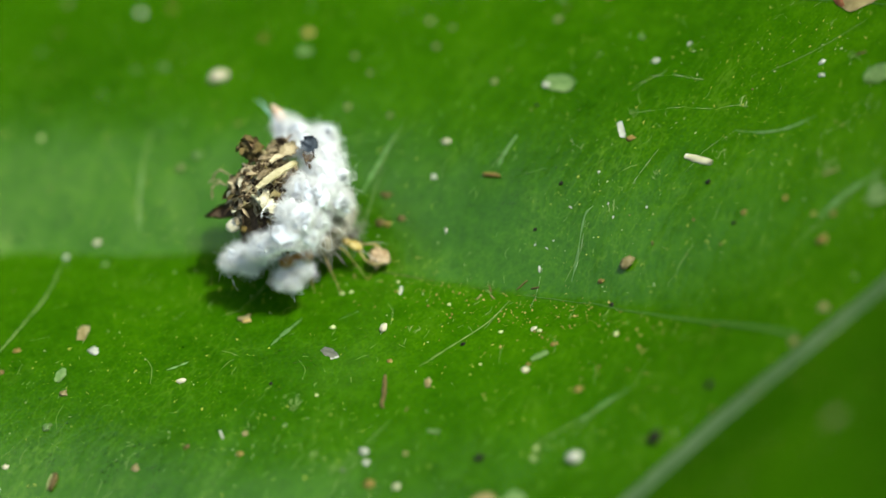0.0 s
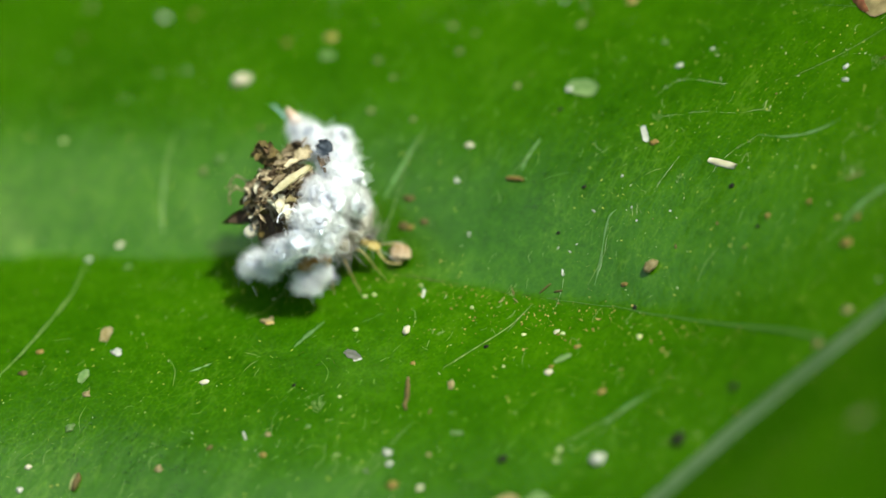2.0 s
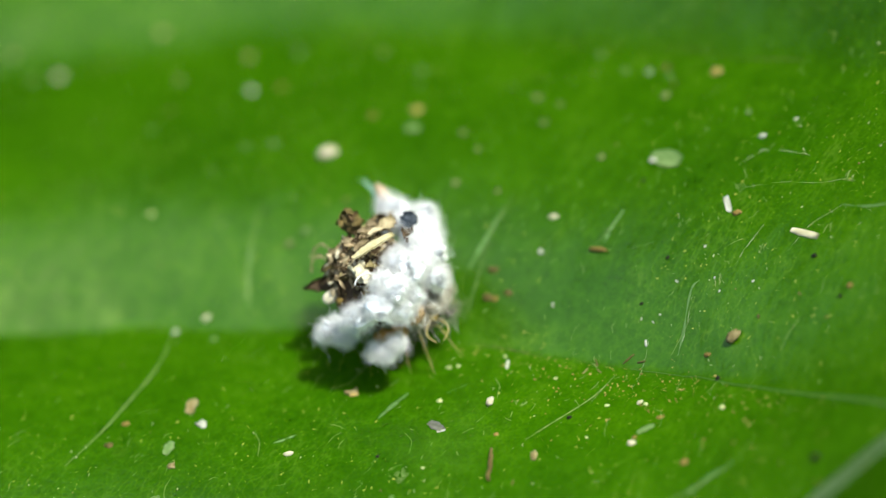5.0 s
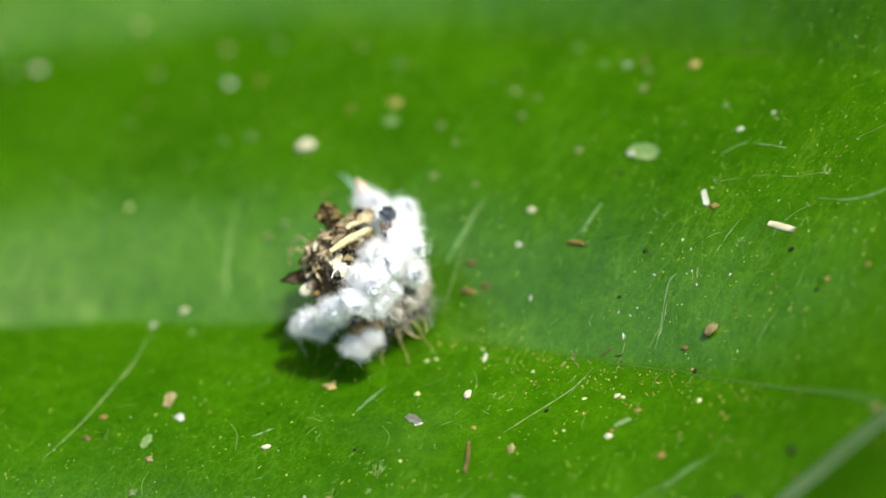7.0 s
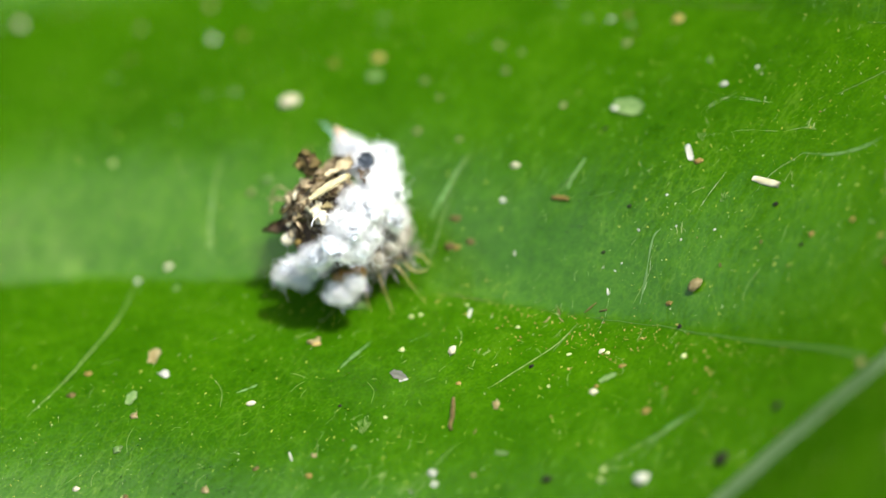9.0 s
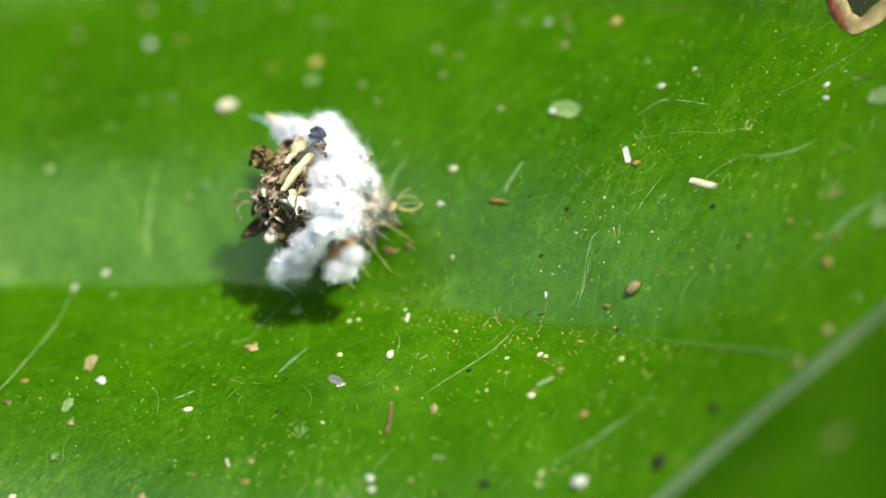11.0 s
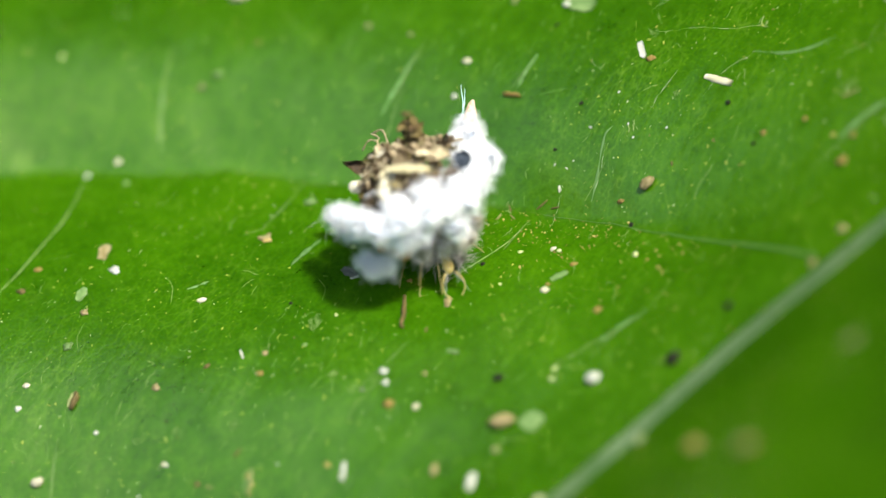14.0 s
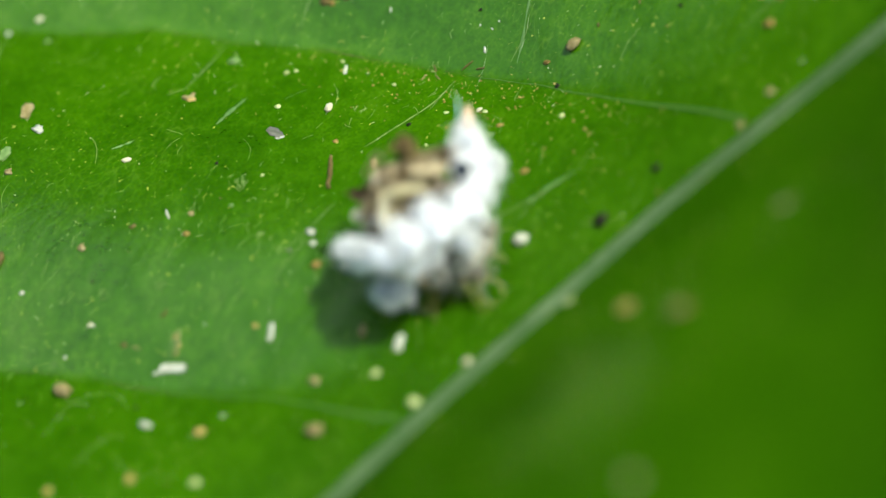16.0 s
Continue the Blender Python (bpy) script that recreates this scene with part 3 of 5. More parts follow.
def build_larva():
    rng = random.Random(11)
    larva = new("lacewing_larva")
    tagged(larva, "trash-carrying larva under a heap of white wool and brown scraps", "insect larva")

    # soft segmented body, head end towards +x
    body = Shape()
    spine = [(-0.7, 0.5, 1.15, 0.30), (-0.2, 0.3, 1.35, 0.55), (0.35, 0.05, 1.5, 0.75), (0.9, -0.2, 1.5, 0.80), (1.4, -0.5, 1.4, 0.70), (1.8, -0.75, 1.25, 0.55), (2.1, -0.95, 1.15, 0.42)]
    for i, (x, y, z, r) in enumerate(spine):
        body.lump((x, y, z), (r * 0.62, r, r * 0.85), 0.06, 2.0, 2, Matrix.Rotation(radians(-28), 3, "Z"), seed=i)
    body_ob = part("body", body, BODY, larva, "grey-brown segmented body")
    flank = Shape()
    flank.lump((0.45, -1.66, 1.68), (0.34, 0.24, 0.28), 0.2, 1.6, 2, seed=3)
    flank.lump((1.0, -1.45, 1.45), (0.3, 0.3, 0.38), 0.2, 1.6, 2, seed=4)
    part("flank", flank, ORANGE, larva, "orange-brown flank")
    # bristle tubercles along the sides and thorax
    for i, (x, y, z, n) in enumerate(((2.15, -0.45, 1.35, 46), (2.0, -1.25, 1.2, 40), (2.55, -0.75, 1.35, 60), (1.4, -1.3, 1.2, 30), (0.5, -1.2, 1.0, 24), (0.9, 0.9, 1.3, 24), (2.75, -1.1, 1.2, 44))):
        br = Shape()
        br.lump((x, y, z), (0.15, 0.15, 0.13), 0.15, 2, 1, seed=i)
        fuzz(br, rng, (x, y, z), (0.12, 0.12, 0.1), n * 2, 0.80, 0.0085, 0.22, 0.25)
        part("bristle_tuft", br, BRISTLE, larva, "grey bristle tuft")

    # heap on the back
    heap = Shape()
    heap.lump((0.9, -0.3, 2.6), (1.55, 1.5, 1.25), 0.20, 1.3, 4, seed=2, second=0.12)
    heap_ob = part("heap_core", heap, UMBER, larva, "dark core of the carried heap")

    for c, r in (((2.10, 2.35, 3.30), (0.50, 0.48, 0.45)), ((3.0, 1.45, 3.4), (0.46, 0.55, 0.55)), ((2.6, 1.75, 3.1), (0.5, 0.5, 0.45)), ((2.86, 0.5, 3.45), (0.58, 0.62, 0.66)),
                 ((2.84, -0.37, 3.55), (0.58, 0.56, 0.62)), ((2.75, -1.05, 2.95), (0.44, 0.45, 0.52)), ((2.15, -1.45, 4.05), (0.55, 0.54, 0.48)),
                 ((1.44, -2.15, 4.1), (0.55, 0.52, 0.50)), ((0.70, -2.4, 3.75), (0.56, 0.52, 0.55)), ((1.35, -2.25, 3.2), (0.50, 0.46, 0.52)),
                 ((-0.25, -1.9, 3.1), (0.56, 0.46, 0.52)), ((-1.05, -1.45, 2.45), (0.50, 0.38, 0.40)), ((-1.42, -1.28, 2.22), (0.26, 0.22, 0.2)), ((-0.78, -1.75, 2.30), (0.26, 0.24, 0.26)),
                 ((0.12, -2.52, 1.90), (0.30, 0.26, 0.25)), ((0.85, -2.57, 2.05), (0.25, 0.25, 0.26)), ((0.45, -2.67, 1.78), (0.30, 0.24, 0.24)), ((1.78, 2.90, 3.2), (0.33, 0.38, 0.32)),
                 ((2.2, 0.6, 2.6), (0.72, 0.85, 0.75)), ((1.75, -1.8, 3.35), (0.56, 0.5, 0.58)), ((0.1, -2.2, 3.35), (0.50, 0.45, 0.48)),
                 ((2.55, -0.9, 3.75), (0.5, 0.5, 0.45)), ((1.75, -0.85, 4.1), (0.48, 0.46, 0.38)), ((1.1, -1.75, 4.15), (0.48, 0.46, 0.40)), ((2.45, -0.2, 3.95), (0.40, 0.42, 0.38)), ((1.75, 1.95, 3.15), (0.55, 0.52, 0.46)), ((2.35, 1.25, 3.55), (0.52, 0.50, 0.46)), ((1.95, 2.55, 3.0), (0.45, 0.45, 0.42))):
        tuft(heap_ob, rng, c, r)

    # greyer, thinner wool over the thorax
    for c, r in (((2.62, -0.8, 1.75), (0.42, 0.42, 0.42)), ((2.35, -1.25, 1.9), (0.36, 0.34, 0.36)), ((1.75, -1.55, 1.75), (0.35, 0.3, 0.35)), ((2.85, -0.35, 1.6), (0.34, 0.36, 0.32)), ((2.95, 0.1, 1.9), (0.3, 0.3, 0.28))):
        sh = Shape()
        sh.lump(c, Vector(r) * 0.8, 0.2, 1.4, 3, seed=c[0], second=0.08)
        fuzz(sh, rng, c, r, 420, 0.36, 0.0042, 1.3)
        part("thorax_wool", sh, GREYWOOL, larva, "dingy grey-brown wool")

    def scrap(material, length, width, at, bend=0.25, cup=0.4, taper=0.7, thick=0.035, name="leaf_scrap", label=""):
        sh = Shape()
        sh.sheet(length, width, thick, bend, cup, 10, 6, taper, rng.uniform(0, 50), at, 0.2, 0.28)
        part(name, sh, material, heap_ob, label)

    # dark pointed scrap at the side, then the crumpled brown bits
    scrap(UMBER, 2.0, 0.75, turned(-0.75, 0.55, 2.55, 25, 22, 10), 0.12, 0.5, 0.9, label="dark pointed leaf scrap")
    scrap(UMBER, 1.4, 0.7, turned(-0.45, 0.9, 3.0, 35, 30, 40), 0.2, 0.5)
    scrap(UMBER, 1.2, 0.6, turned(0.0, 0.5, 3.3, -30, 20, -20), 0.25, 0.4)
    brown_rng = random.Random(5)
    for i in range(60):
        a = brown_rng.uniform(0, 2 * math.pi)
        rr = brown_rng.uniform(0.1, 1.0) ** 0.6
        x, y = 0.6 + 1.35 * rr * math.cos(a), 0.1 + 1.25 * rr * math.sin(a)
        z = 4.15 - 1.15 * rr * rr + brown_rng.uniform(-0.15, 0.35)
        m = (BROWN, UMBER, HUSK, BARK, UMBER, HUSK, BARK)[i % 7]
        scrap(m, brown_rng.uniform(0.3, 0.85), brown_rng.uniform(0.12, 0.42), turned(x, y, z, brown_rng.uniform(-50, 50), brown_rng.uniform(-50, 50), brown_rng.uniform(0, 360)), brown_rng.uniform(0.1, 0.5), brown_rng.uniform(0.2, 0.8))
    scrap(HUSK, 0.70, 0.52, turned(1.75, 0.55, 4.45, 20, 10, 30), 0.2, 0.5, 0.5, label="tan round husk")
    scrap(SLATE, 0.55, 0.5, turned(2.5, 0.72, 4.25, 30, -25, 20), 0.1, 0.2, 0.3, label="blue-black chip")
    scrap(UMBER, 0.5, 0.4, turned(2.3, 0.0, 4.3, 10, 20, 60), 0.2, 0.4)
    scrap(CREAM, 0.8, 0.46, turned(0.5, -1.05, 4.3, 25, -25, 75), 0.15, 0.3, 0.4, label="beige flake")
    scrap(CREAM, 0.55, 0.34, turned(0.62, -1.4, 4.4, 20, -35, 70), 0.15, 0.4, 0.6)
    scrap(TAN, 0.45, 0.3, turned(0.85, -1.2, 4.5, 0, 30, 20), 0.2, 0.5)
    tail_rng = random.Random(23)
    for i in range(26):
        x, y = tail_rng.uniform(0.7, 1.9), tail_rng.uniform(0.75, 1.75)
        scrap((BARK, HUSK, UMBER, TAN, BARK)[i % 5], tail_rng.uniform(0.25, 0.6), tail_rng.uniform(0.1, 0.32), turned(x, y, 4.25 - 0.55 * (y - 0.75) + tail_rng.uniform(-0.25, 0.15), tail_rng.uniform(-60, 40), tail_rng.uniform(-50, 50), tail_rng.uniform(0, 360)), tail_rng.uniform(0.1, 0.5), tail_rng.uniform(0.2, 0.7))
    brown_knot = Shape()
    brown_knot.lump((0.56, 1.15, 4.45), (0.30, 0.26, 0.34), 0.55, 2.2, 3, seed=8, second=0.35)
    part("crumb", brown_knot, BROWN, heap_ob, "red-brown knotted crumb")
    for x, y, z, rz in ((0.45, 1.3, 4.6, 20), (0.7, 1.1, 4.75, 80), (0.55, 1.2, 4.85, 140), (0.35, 1.0, 4.65, 50), (0.75, 1.35, 4.5, 110), (0.25, 1.4, 4.3, 0)):
        scrap(BROWN if rz % 40 else UMBER, 0.5, 0.3, turned(x, y, z, rz * 0.4 - 30, 40 - rz * 0.3, rz), 0.4, 0.6)
    stick = Shape()
    stick.sheet(1.55, 0.24, 0.07, 0.10, 0.5, 14, 6, 0.35, 5.0, turned(1.16, -0.66, 4.86, 12, -8, 11), 0.12, 0.12)
    part("straw", stick, STRAWY, heap_ob, "greenish straw piece")
    for pts, r in (([(0.05, -0.2, 3.7), (0.15, -0.6, 4.25), (0.3, -0.95, 4.2), (0.35, -1.15, 3.9)], 0.07), ([(0.2, 0.7, 4.0), (0.35, 0.15, 4.55), (0.45, -0.1, 4.4)], 0.045)):
        sh = Shape()
        sh.tube([tuple(p) for p in smooth_line(pts, 4)], [r] * (4 * (len(pts) - 1) + 1), 6)
        part("stalk", sh, STRAWY, heap_ob)
    seed = Shape()
    seed.lump((-0.80, -0.5, 3.1), (0.37, 0.25, 0.23), 0.1, 1.5, 2, Matrix.Rotation(radians(20), 3, "Z"), seed=6)
    part("seed", seed, CREAM, heap_ob, "cream seed husk")
    rust = Shape()
    rust.lump((-0.48, -0.78, 3.05), (0.24, 0.18, 0.18), 0.15, 1.5, 2, seed=7)
    part("crumb", rust, RUST, heap_ob)
    curl = Shape()
    arc = [(0.62 + 0.42 * math.cos(a), -2.2 + 0.42 * math.sin(a), 4.75 + 0.12 * math.sin(a)) for a in [i * 0.26 - 0.5 for i in range(14)]]
    curl.tube(arc, [0.02] * 14, 6)
    part("wool_curl", curl, FIBRE, heap_ob)
    spike = Shape()
    spike.tube([(1.82, 2.9, 3.3), (1.78, 3.35, 3.36), (1.70, 3.6, 3.42), (1.68, 3.82, 3.40)], [0.24, 0.21, 0.13, 0.06], 7)
    part("husk_tip", spike, PINK, heap_ob, "pinkish pointed husk")
    for p, q in (((1.6, 3.0, 3.3), (1.12, 4.2, 3.6)), ((1.55, 3.0, 3.3), (1.35, 4.0, 3.75))):
        sh = Shape()
        mid = (Vector(p) + Vector(q)) / 2 + Vector((0.05, 0, 0.05))
        sh.tube([p, mid, q], [0.022, 0.016, 0.005], 5)
        part("glassy_bristle", sh, TEAL, heap_ob)
    # small slivers and shreds strewn over and between the scraps
    shred_rng = random.Random(41)
    for i in range(150):
        a, rr = shred_rng.uniform(0, 2 * math.pi), shred_rng.uniform(0.0, 1.0) ** 0.5
        x, y = 0.55 + 1.40 * rr * math.cos(a), 0.05 + 1.30 * rr * math.sin(a)
        z = 4.42 - 1.05 * rr * rr + shred_rng.uniform(-0.2, 0.25)
        m = (UMBER, BARK, HUSK, BROWN, HUSK, CREAM, BARK, UMBER, TAN, BARK)[i % 10]
        sh = Shape()
        sh.sheet(shred_rng.uniform(0.14, 0.46), shred_rng.uniform(0.05, 0.17), 0.025, shred_rng.uniform(0.0, 0.5), shred_rng.uniform(0.1, 0.7), 6, 3, 0.6, i * 0.7, turned(x, y, z, shred_rng.uniform(-60, 60), shred_rng.uniform(-60, 60), shred_rng.uniform(0, 360)), 0.3, 0.3)
        part("shred", sh, m, heap_ob)
    strand_rng = random.Random(17)
    for material in (BARK, HUSK, UMBER):
        sh = Shape()
        for _ in range(26):
            a, rr = strand_rng.uniform(0, 6.28), strand_rng.uniform(0, 1.2)
            p = Vector((0.55 + rr * math.cos(a), 0.1 + rr * math.sin(a), 4.3 - 0.7 * rr * rr))
            d = Vector((strand_rng.gauss(0, 1), strand_rng.gauss(0, 1), strand_rng.gauss(0.1, 0.5))).normalized() * strand_rng.uniform(0.3, 0.6)
            q = Vector((strand_rng.gauss(0, 0.15), strand_rng.gauss(0, 0.15), strand_rng.uniform(0.05, 0.3)))
            fine = smooth_line([p - d, p + q, p + d], 4)
            r = strand_rng.uniform(0.012, 0.03)
            sh.tube(fine, [r] * (len(fine) - 1) + [r * 0.4], 4)
        tagged(part("fibre_tangle", sh, material, heap_ob), kind="stuff")
    # dark bits caught in the wool
    bit_rng = random.Random(29)
    for x, y, z in ((2.5, 0.15, 4.28), (2.25, -0.3, 4.34), (0.0, -1.5, 3.6), (2.2, 0.35, 4.25)):
        sh = Shape()
        sh.sheet(bit_rng.uniform(0.15, 0.32), bit_rng.uniform(0.06, 0.14), 0.03, 0.2, 0.3, 4, 3, 0.5, x, turned(x, y, z, bit_rng.uniform(-40, 40), bit_rng.uniform(-40, 40), bit_rng.uniform(0, 180)), 0.3, 0.3)
        part("dark_bit", sh, UMBER, heap_ob)
    for x, y, z, length, rz in ((1.35, 0.3, 4.55, 0.8, 20), (0.95, 0.55, 4.5, 0.7, -30), (0.2, 0.15, 4.3, 0.75, 60), (0.75, -0.35, 4.75, 0.7, 10), (0.05, -0.5, 3.9, 0.7, 100), (1.25, 0.95, 4.2, 0.65, -60), (0.1, 0.85, 3.9, 0.7, 30)):
        scrap(HUSK if length > 0.78 else BARK, length * 0.8, length * 0.30, turned(x, y, z, bit_rng.uniform(-25, 25), bit_rng.uniform(-25, 25), rz), 0.2, 0.4, 0.45)
    # loose wisps sticking out all round
    wisps = Shape()
    wr = random.Random(3)
    for c in ((3.2, 0.8, 3.4), (3.1, -0.4, 3.3), (-1.1, -1.6, 2.4), (0.5, -2.3, 1.6), (2.0, -1.9, 2.6), (2.2, 2.4, 3.5)):
        fuzz(wisps, wr, c, (0.5, 0.5, 0.5), 20, 0.8, 0.0040, 1.3)
    part("stray_fuzz", wisps, FIBRE, heap_ob)

    for pts in ([(-0.5, 0.9, 3.2), (-0.8, 1.3, 3.3), (-0.9, 1.65, 3.1), (-1.25, 1.8, 3.0)], [(-0.3, 1.1, 3.4), (-0.7, 1.6, 3.6), (-1.1, 1.6, 3.3)], [(-0.8, 1.35, 3.3), (-1.15, 1.35, 3.2), (-1.3, 1.1, 2.9)]):
        sh = Shape()
        fine = smooth_line(pts, 4)
        sh.tube(fine, [0.03 + 0.012 * math.sin(i * 2.1) for i in range(len(fine))], 5)
        part("filament", sh, BARK, heap_ob, "thin brown rootlet")

    # head with sickle jaws
    head = Shape()
    head.lump((0.2, 0, 0), (0.27, 0.19, 0.12), 0.05, 1.5, 3, seed=1)
    head.lump((-0.12, 0, 0.02), (0.2, 0.16, 0.13), 0.05, 1.5, 2, seed=2)
    head_ob = part("head", head, CHITIN, larva, "flat amber head")
    for side in (-1, 1):
        jaw = Shape()
        arc = []
        for i in range(11):
            u = i / 10
            arc.append((0.42 + 0.92 * u, side * (0.15 + 0.26 * math.sin(math.pi * min(1.0, u * 0.95)) - 0.06 * u), -0.02 - 0.10 * u))
        jaw.tube(arc, [0.036 * (1 - 0.75 * i / 10) + 0.007 for i in range(11)], 7)
        part("jaw", jaw, CHITIN, head_ob, "curved sickle jaw")
        eye = Shape()
        eye.lump((0.36, side * 0.21, 0.07), (0.05, 0.05, 0.05), 0, 1, 2)
        part("eye", eye, BLACK, head_ob)
        feeler = Shape()
        feeler.tube([(0.45, side * 0.12, 0.08), (0.8, side * 0.3, 0.22), (1.2, side * 0.42, 0.2)], [0.022, 0.015, 0.006], 5)
        part("feeler", feeler, BRISTLE, head_ob)

    # six legs: coxa pivot at the origin of each
    legs = []
    for (x, y, z), foot in (((2.0, -1.15, 1.05), (0.7, -0.95)), ((1.6, -1.15, 1.05), (0.12, -1.3)), ((1.2, -1.0, 1.05), (-0.3, -1.1)), ((2.1, -0.6, 1.05), (1.0, 0.95)), ((1.7, -0.3, 1.05), (0.35, 1.5)), ((1.2, 0.0, 1.05), (-0.5, 1.5))):
        fx, fy = foot
        leg = Shape()
        knee = Vector((fx * 0.5, fy * 0.5, 0.18))
        ankle = Vector((fx * 0.9, fy * 0.9, -0.75))
        toe = Vector((fx, fy, -1.08))
        leg.tube([(0, 0, 0), knee * 0.5 + Vector((0, 0, 0.04)), knee, knee * 0.5 + ankle * 0.5, ankle, toe], [0.042, 0.038, 0.022, 0.018, 0.015, 0.009], 6)
        hair_rng = random.Random(int(fx * 100))
        for _ in range(16):
            p = knee.lerp(ankle, hair_rng.random())
            d = Vector((hair_rng.gauss(0, 1), hair_rng.gauss(0, 1), hair_rng.gauss(0, 1))).normalized() * 0.16
            leg.tube([p, p + d], [0.008, 0.003], 3)
        ob = part("leg", leg, CHITIN, larva, "thin straw-coloured leg")
        ob.location = (x * MM, y * MM, z * MM)
        legs.append((ob, (x, y, z)))
    return larva, head_ob, legs


LARVA, HEAD, LEGS = build_larva()


# the crumb that the larva seizes and loads on its back
def build_pellet():
    sh = Shape()
    # a blunt, knobbly crumb
    sh.lump((0.02, 0, 0), (0.31, 0.29, 0.27), 0.28, 1.9, 4, seed=4, second=0.26)
    sh.lump((0.22, -0.02, 0.0), (0.22, 0.23, 0.21), 0.22, 1.9, 3, seed=9, second=0.16)
    return tagged(part("husk_crumb", sh, OCHRE_HUSK), "rough beige husk crumb held by the larva's jaws", "debris")


OCHRE_HUSK = simple("beige_husk", (0.187, 0.122, 0.0504), (0.49, 0.382, 0.238), 0.7, 5200, 1.0)
PELLET = build_pellet()


# ---- debris strewn on the leaf ----
WORD = {WHITE.name: "chalk-white", IVORY.name: "ivory", CREAM.name: "cream", TAN.name: "tan brown", RUST.name: "rust-orange", OCHRE.name: "ochre yellow", BROWN.name: "dark brown", BLACK.name: "black", GREY.name: "grey", YELLOW.name: "pale yellow", PALE.name: "pale green", OLIVE.name: "olive green"}
count = [0]


def lay(name, sh, material, x, y, angle, label, category, sink=0.0):
    ob = part(name, sh, material)
    e = 0.15
    nx, ny = (leaf_z(x - e, y) - leaf_z(x + e, y)) / (2 * e), (leaf_z(x, y - e) - leaf_z(x, y + e)) / (2 * e)
    tilt = Vector((0, 0, 1)).rotation_difference(Vector((nx, ny, 1)).normalized()).to_matrix().to_4x4()
    ob.matrix_basis = Matrix.Translation((x * MM, y * MM, (leaf_z(x, y) - sink) * MM)) @ tilt @ Matrix.Rotation(radians(angle), 4, "Z")
    tagged(ob, label, category, "debris strewn on the leaf")


def seed(x, y, length, width, angle, material):
    count[0] += 1
    sh = Shape()
    w = width / 2
    sh.lump((0, 0, w * 0.72), (length * 0.48, w * 0.95, w * 0.75), 0.17, 1.6, 3, seed=count[0] * 0.37, second=0.13)
    sh.lump((length * 0.42, 0, w * 0.7), (w * 0.4, w * 0.35, w * 0.35), 0.2, 1.5, 1, seed=count[0])
    lay("seed", sh, material, x, y, angle, f"{WORD[material.name]} seed husk lying on the leaf", "seed")


def crumb(x, y, length, width, angle, material):
    count[0] += 1
    sh = Shape()
    w = min(length, width) / 2
    sh.lump((0, 0, w * 0.25), (length * 0.46, width * 0.46, w * 0.42), 0.36, 1.7, 3, seed=count[0] * 0.53, second=0.26)
    lay("crumb", sh, material, x, y, angle, f"{WORD[material.name]} crumb stuck on the leaf", "debris")


def grit(x, y, length, width, angle, material):
    count[0] += 1
    sh = Shape()
    w = min(length, width) / 2
    sh.lump((0, 0, w * 0.5), (length / 2, width / 2, w * 0.7), 0.25, 1.5, 2, seed=count[0] * 0.71, second=0.12)
    lay("frass_grain", sh, material, x, y, angle, "black grain of frass on the leaf", "debris")


def straw(x, y, length, width, angle, material):
    count[0] += 1
    sh = Shape()
    w = width / 2
    n = 6
    pts = [(-length / 2 + length * i / n, 0.10 * width * noise.noise(Vector((i * 0.6, count[0], 0))), w * 0.75) for i in range(n + 1)]
    verts, faces = [], []
    for i, (px, py, pz) in enumerate(pts):
        k = 1.0 - (0.25 if i in (0, n) else 0.0) + 0.22 * noise.noise(Vector((i * 1.3, count[0], 5)))
        skew = 0.25 * w * noise.noise(Vector((i, count[0] * 2.1, 8)))
        for o, h in ((-1.0, 0.0), (-0.85, 0.34), (0.0, 0.42), (0.8, 0.30), (1.0, 0.0)):
            verts.append((px + (skew * o if i in (0, n) else 0), py + o * w * k, h * w + 0.01))
    for i in range(n):
        for j in range(4):
            q = i * 5 + j
            faces.append((q, q + 5, q + 6, q + 1))
    faces.append((4, 3, 2, 1, 0))
    faces.append(tuple(n * 5 + j for j in range(5)))
    sh.add(verts, faces)
    lay("straw_bit", sh, material, x, y, angle, f"{WORD[material.name]} straw splinter lying on the leaf", "debris")


def twig(x, y, length, width, angle, material):
    count[0] += 1
    sh = Shape()
    w = width / 2
    n = 7
    pts = [(-length / 2 + length * i / n, 0.5 * width * noise.noise(Vector((i * 0.5, count[0], 0))), w * 0.8 + 0.3 * w * noise.noise(Vector((i * 0.7, count[0], 3)))) for i in range(n + 1)]
    sh.tube(pts, [w * (0.55 + 0.45 * math.sin(math.pi * (i + 0.5) / (n + 1))) for i in range(n + 1)], 6)
    lay("twig", sh, material, x, y, angle, f"{WORD[material.name]} twig fragment lying on the leaf", "twig")


def flake(x, y, length, width, angle, material):
    count[0] += 1
    sh = Shape()
    sh.sheet(length, width, 0.02, 0.02, 0.05, 16, 10, 0.45, count[0] * 0.9, Matrix.Translation((0, 0, 0.02)), 0.16, 0.05)
    lay("flake", sh, material, x, y, angle, f"thin {WORD[material.name]} flake lying on the leaf", "debris")


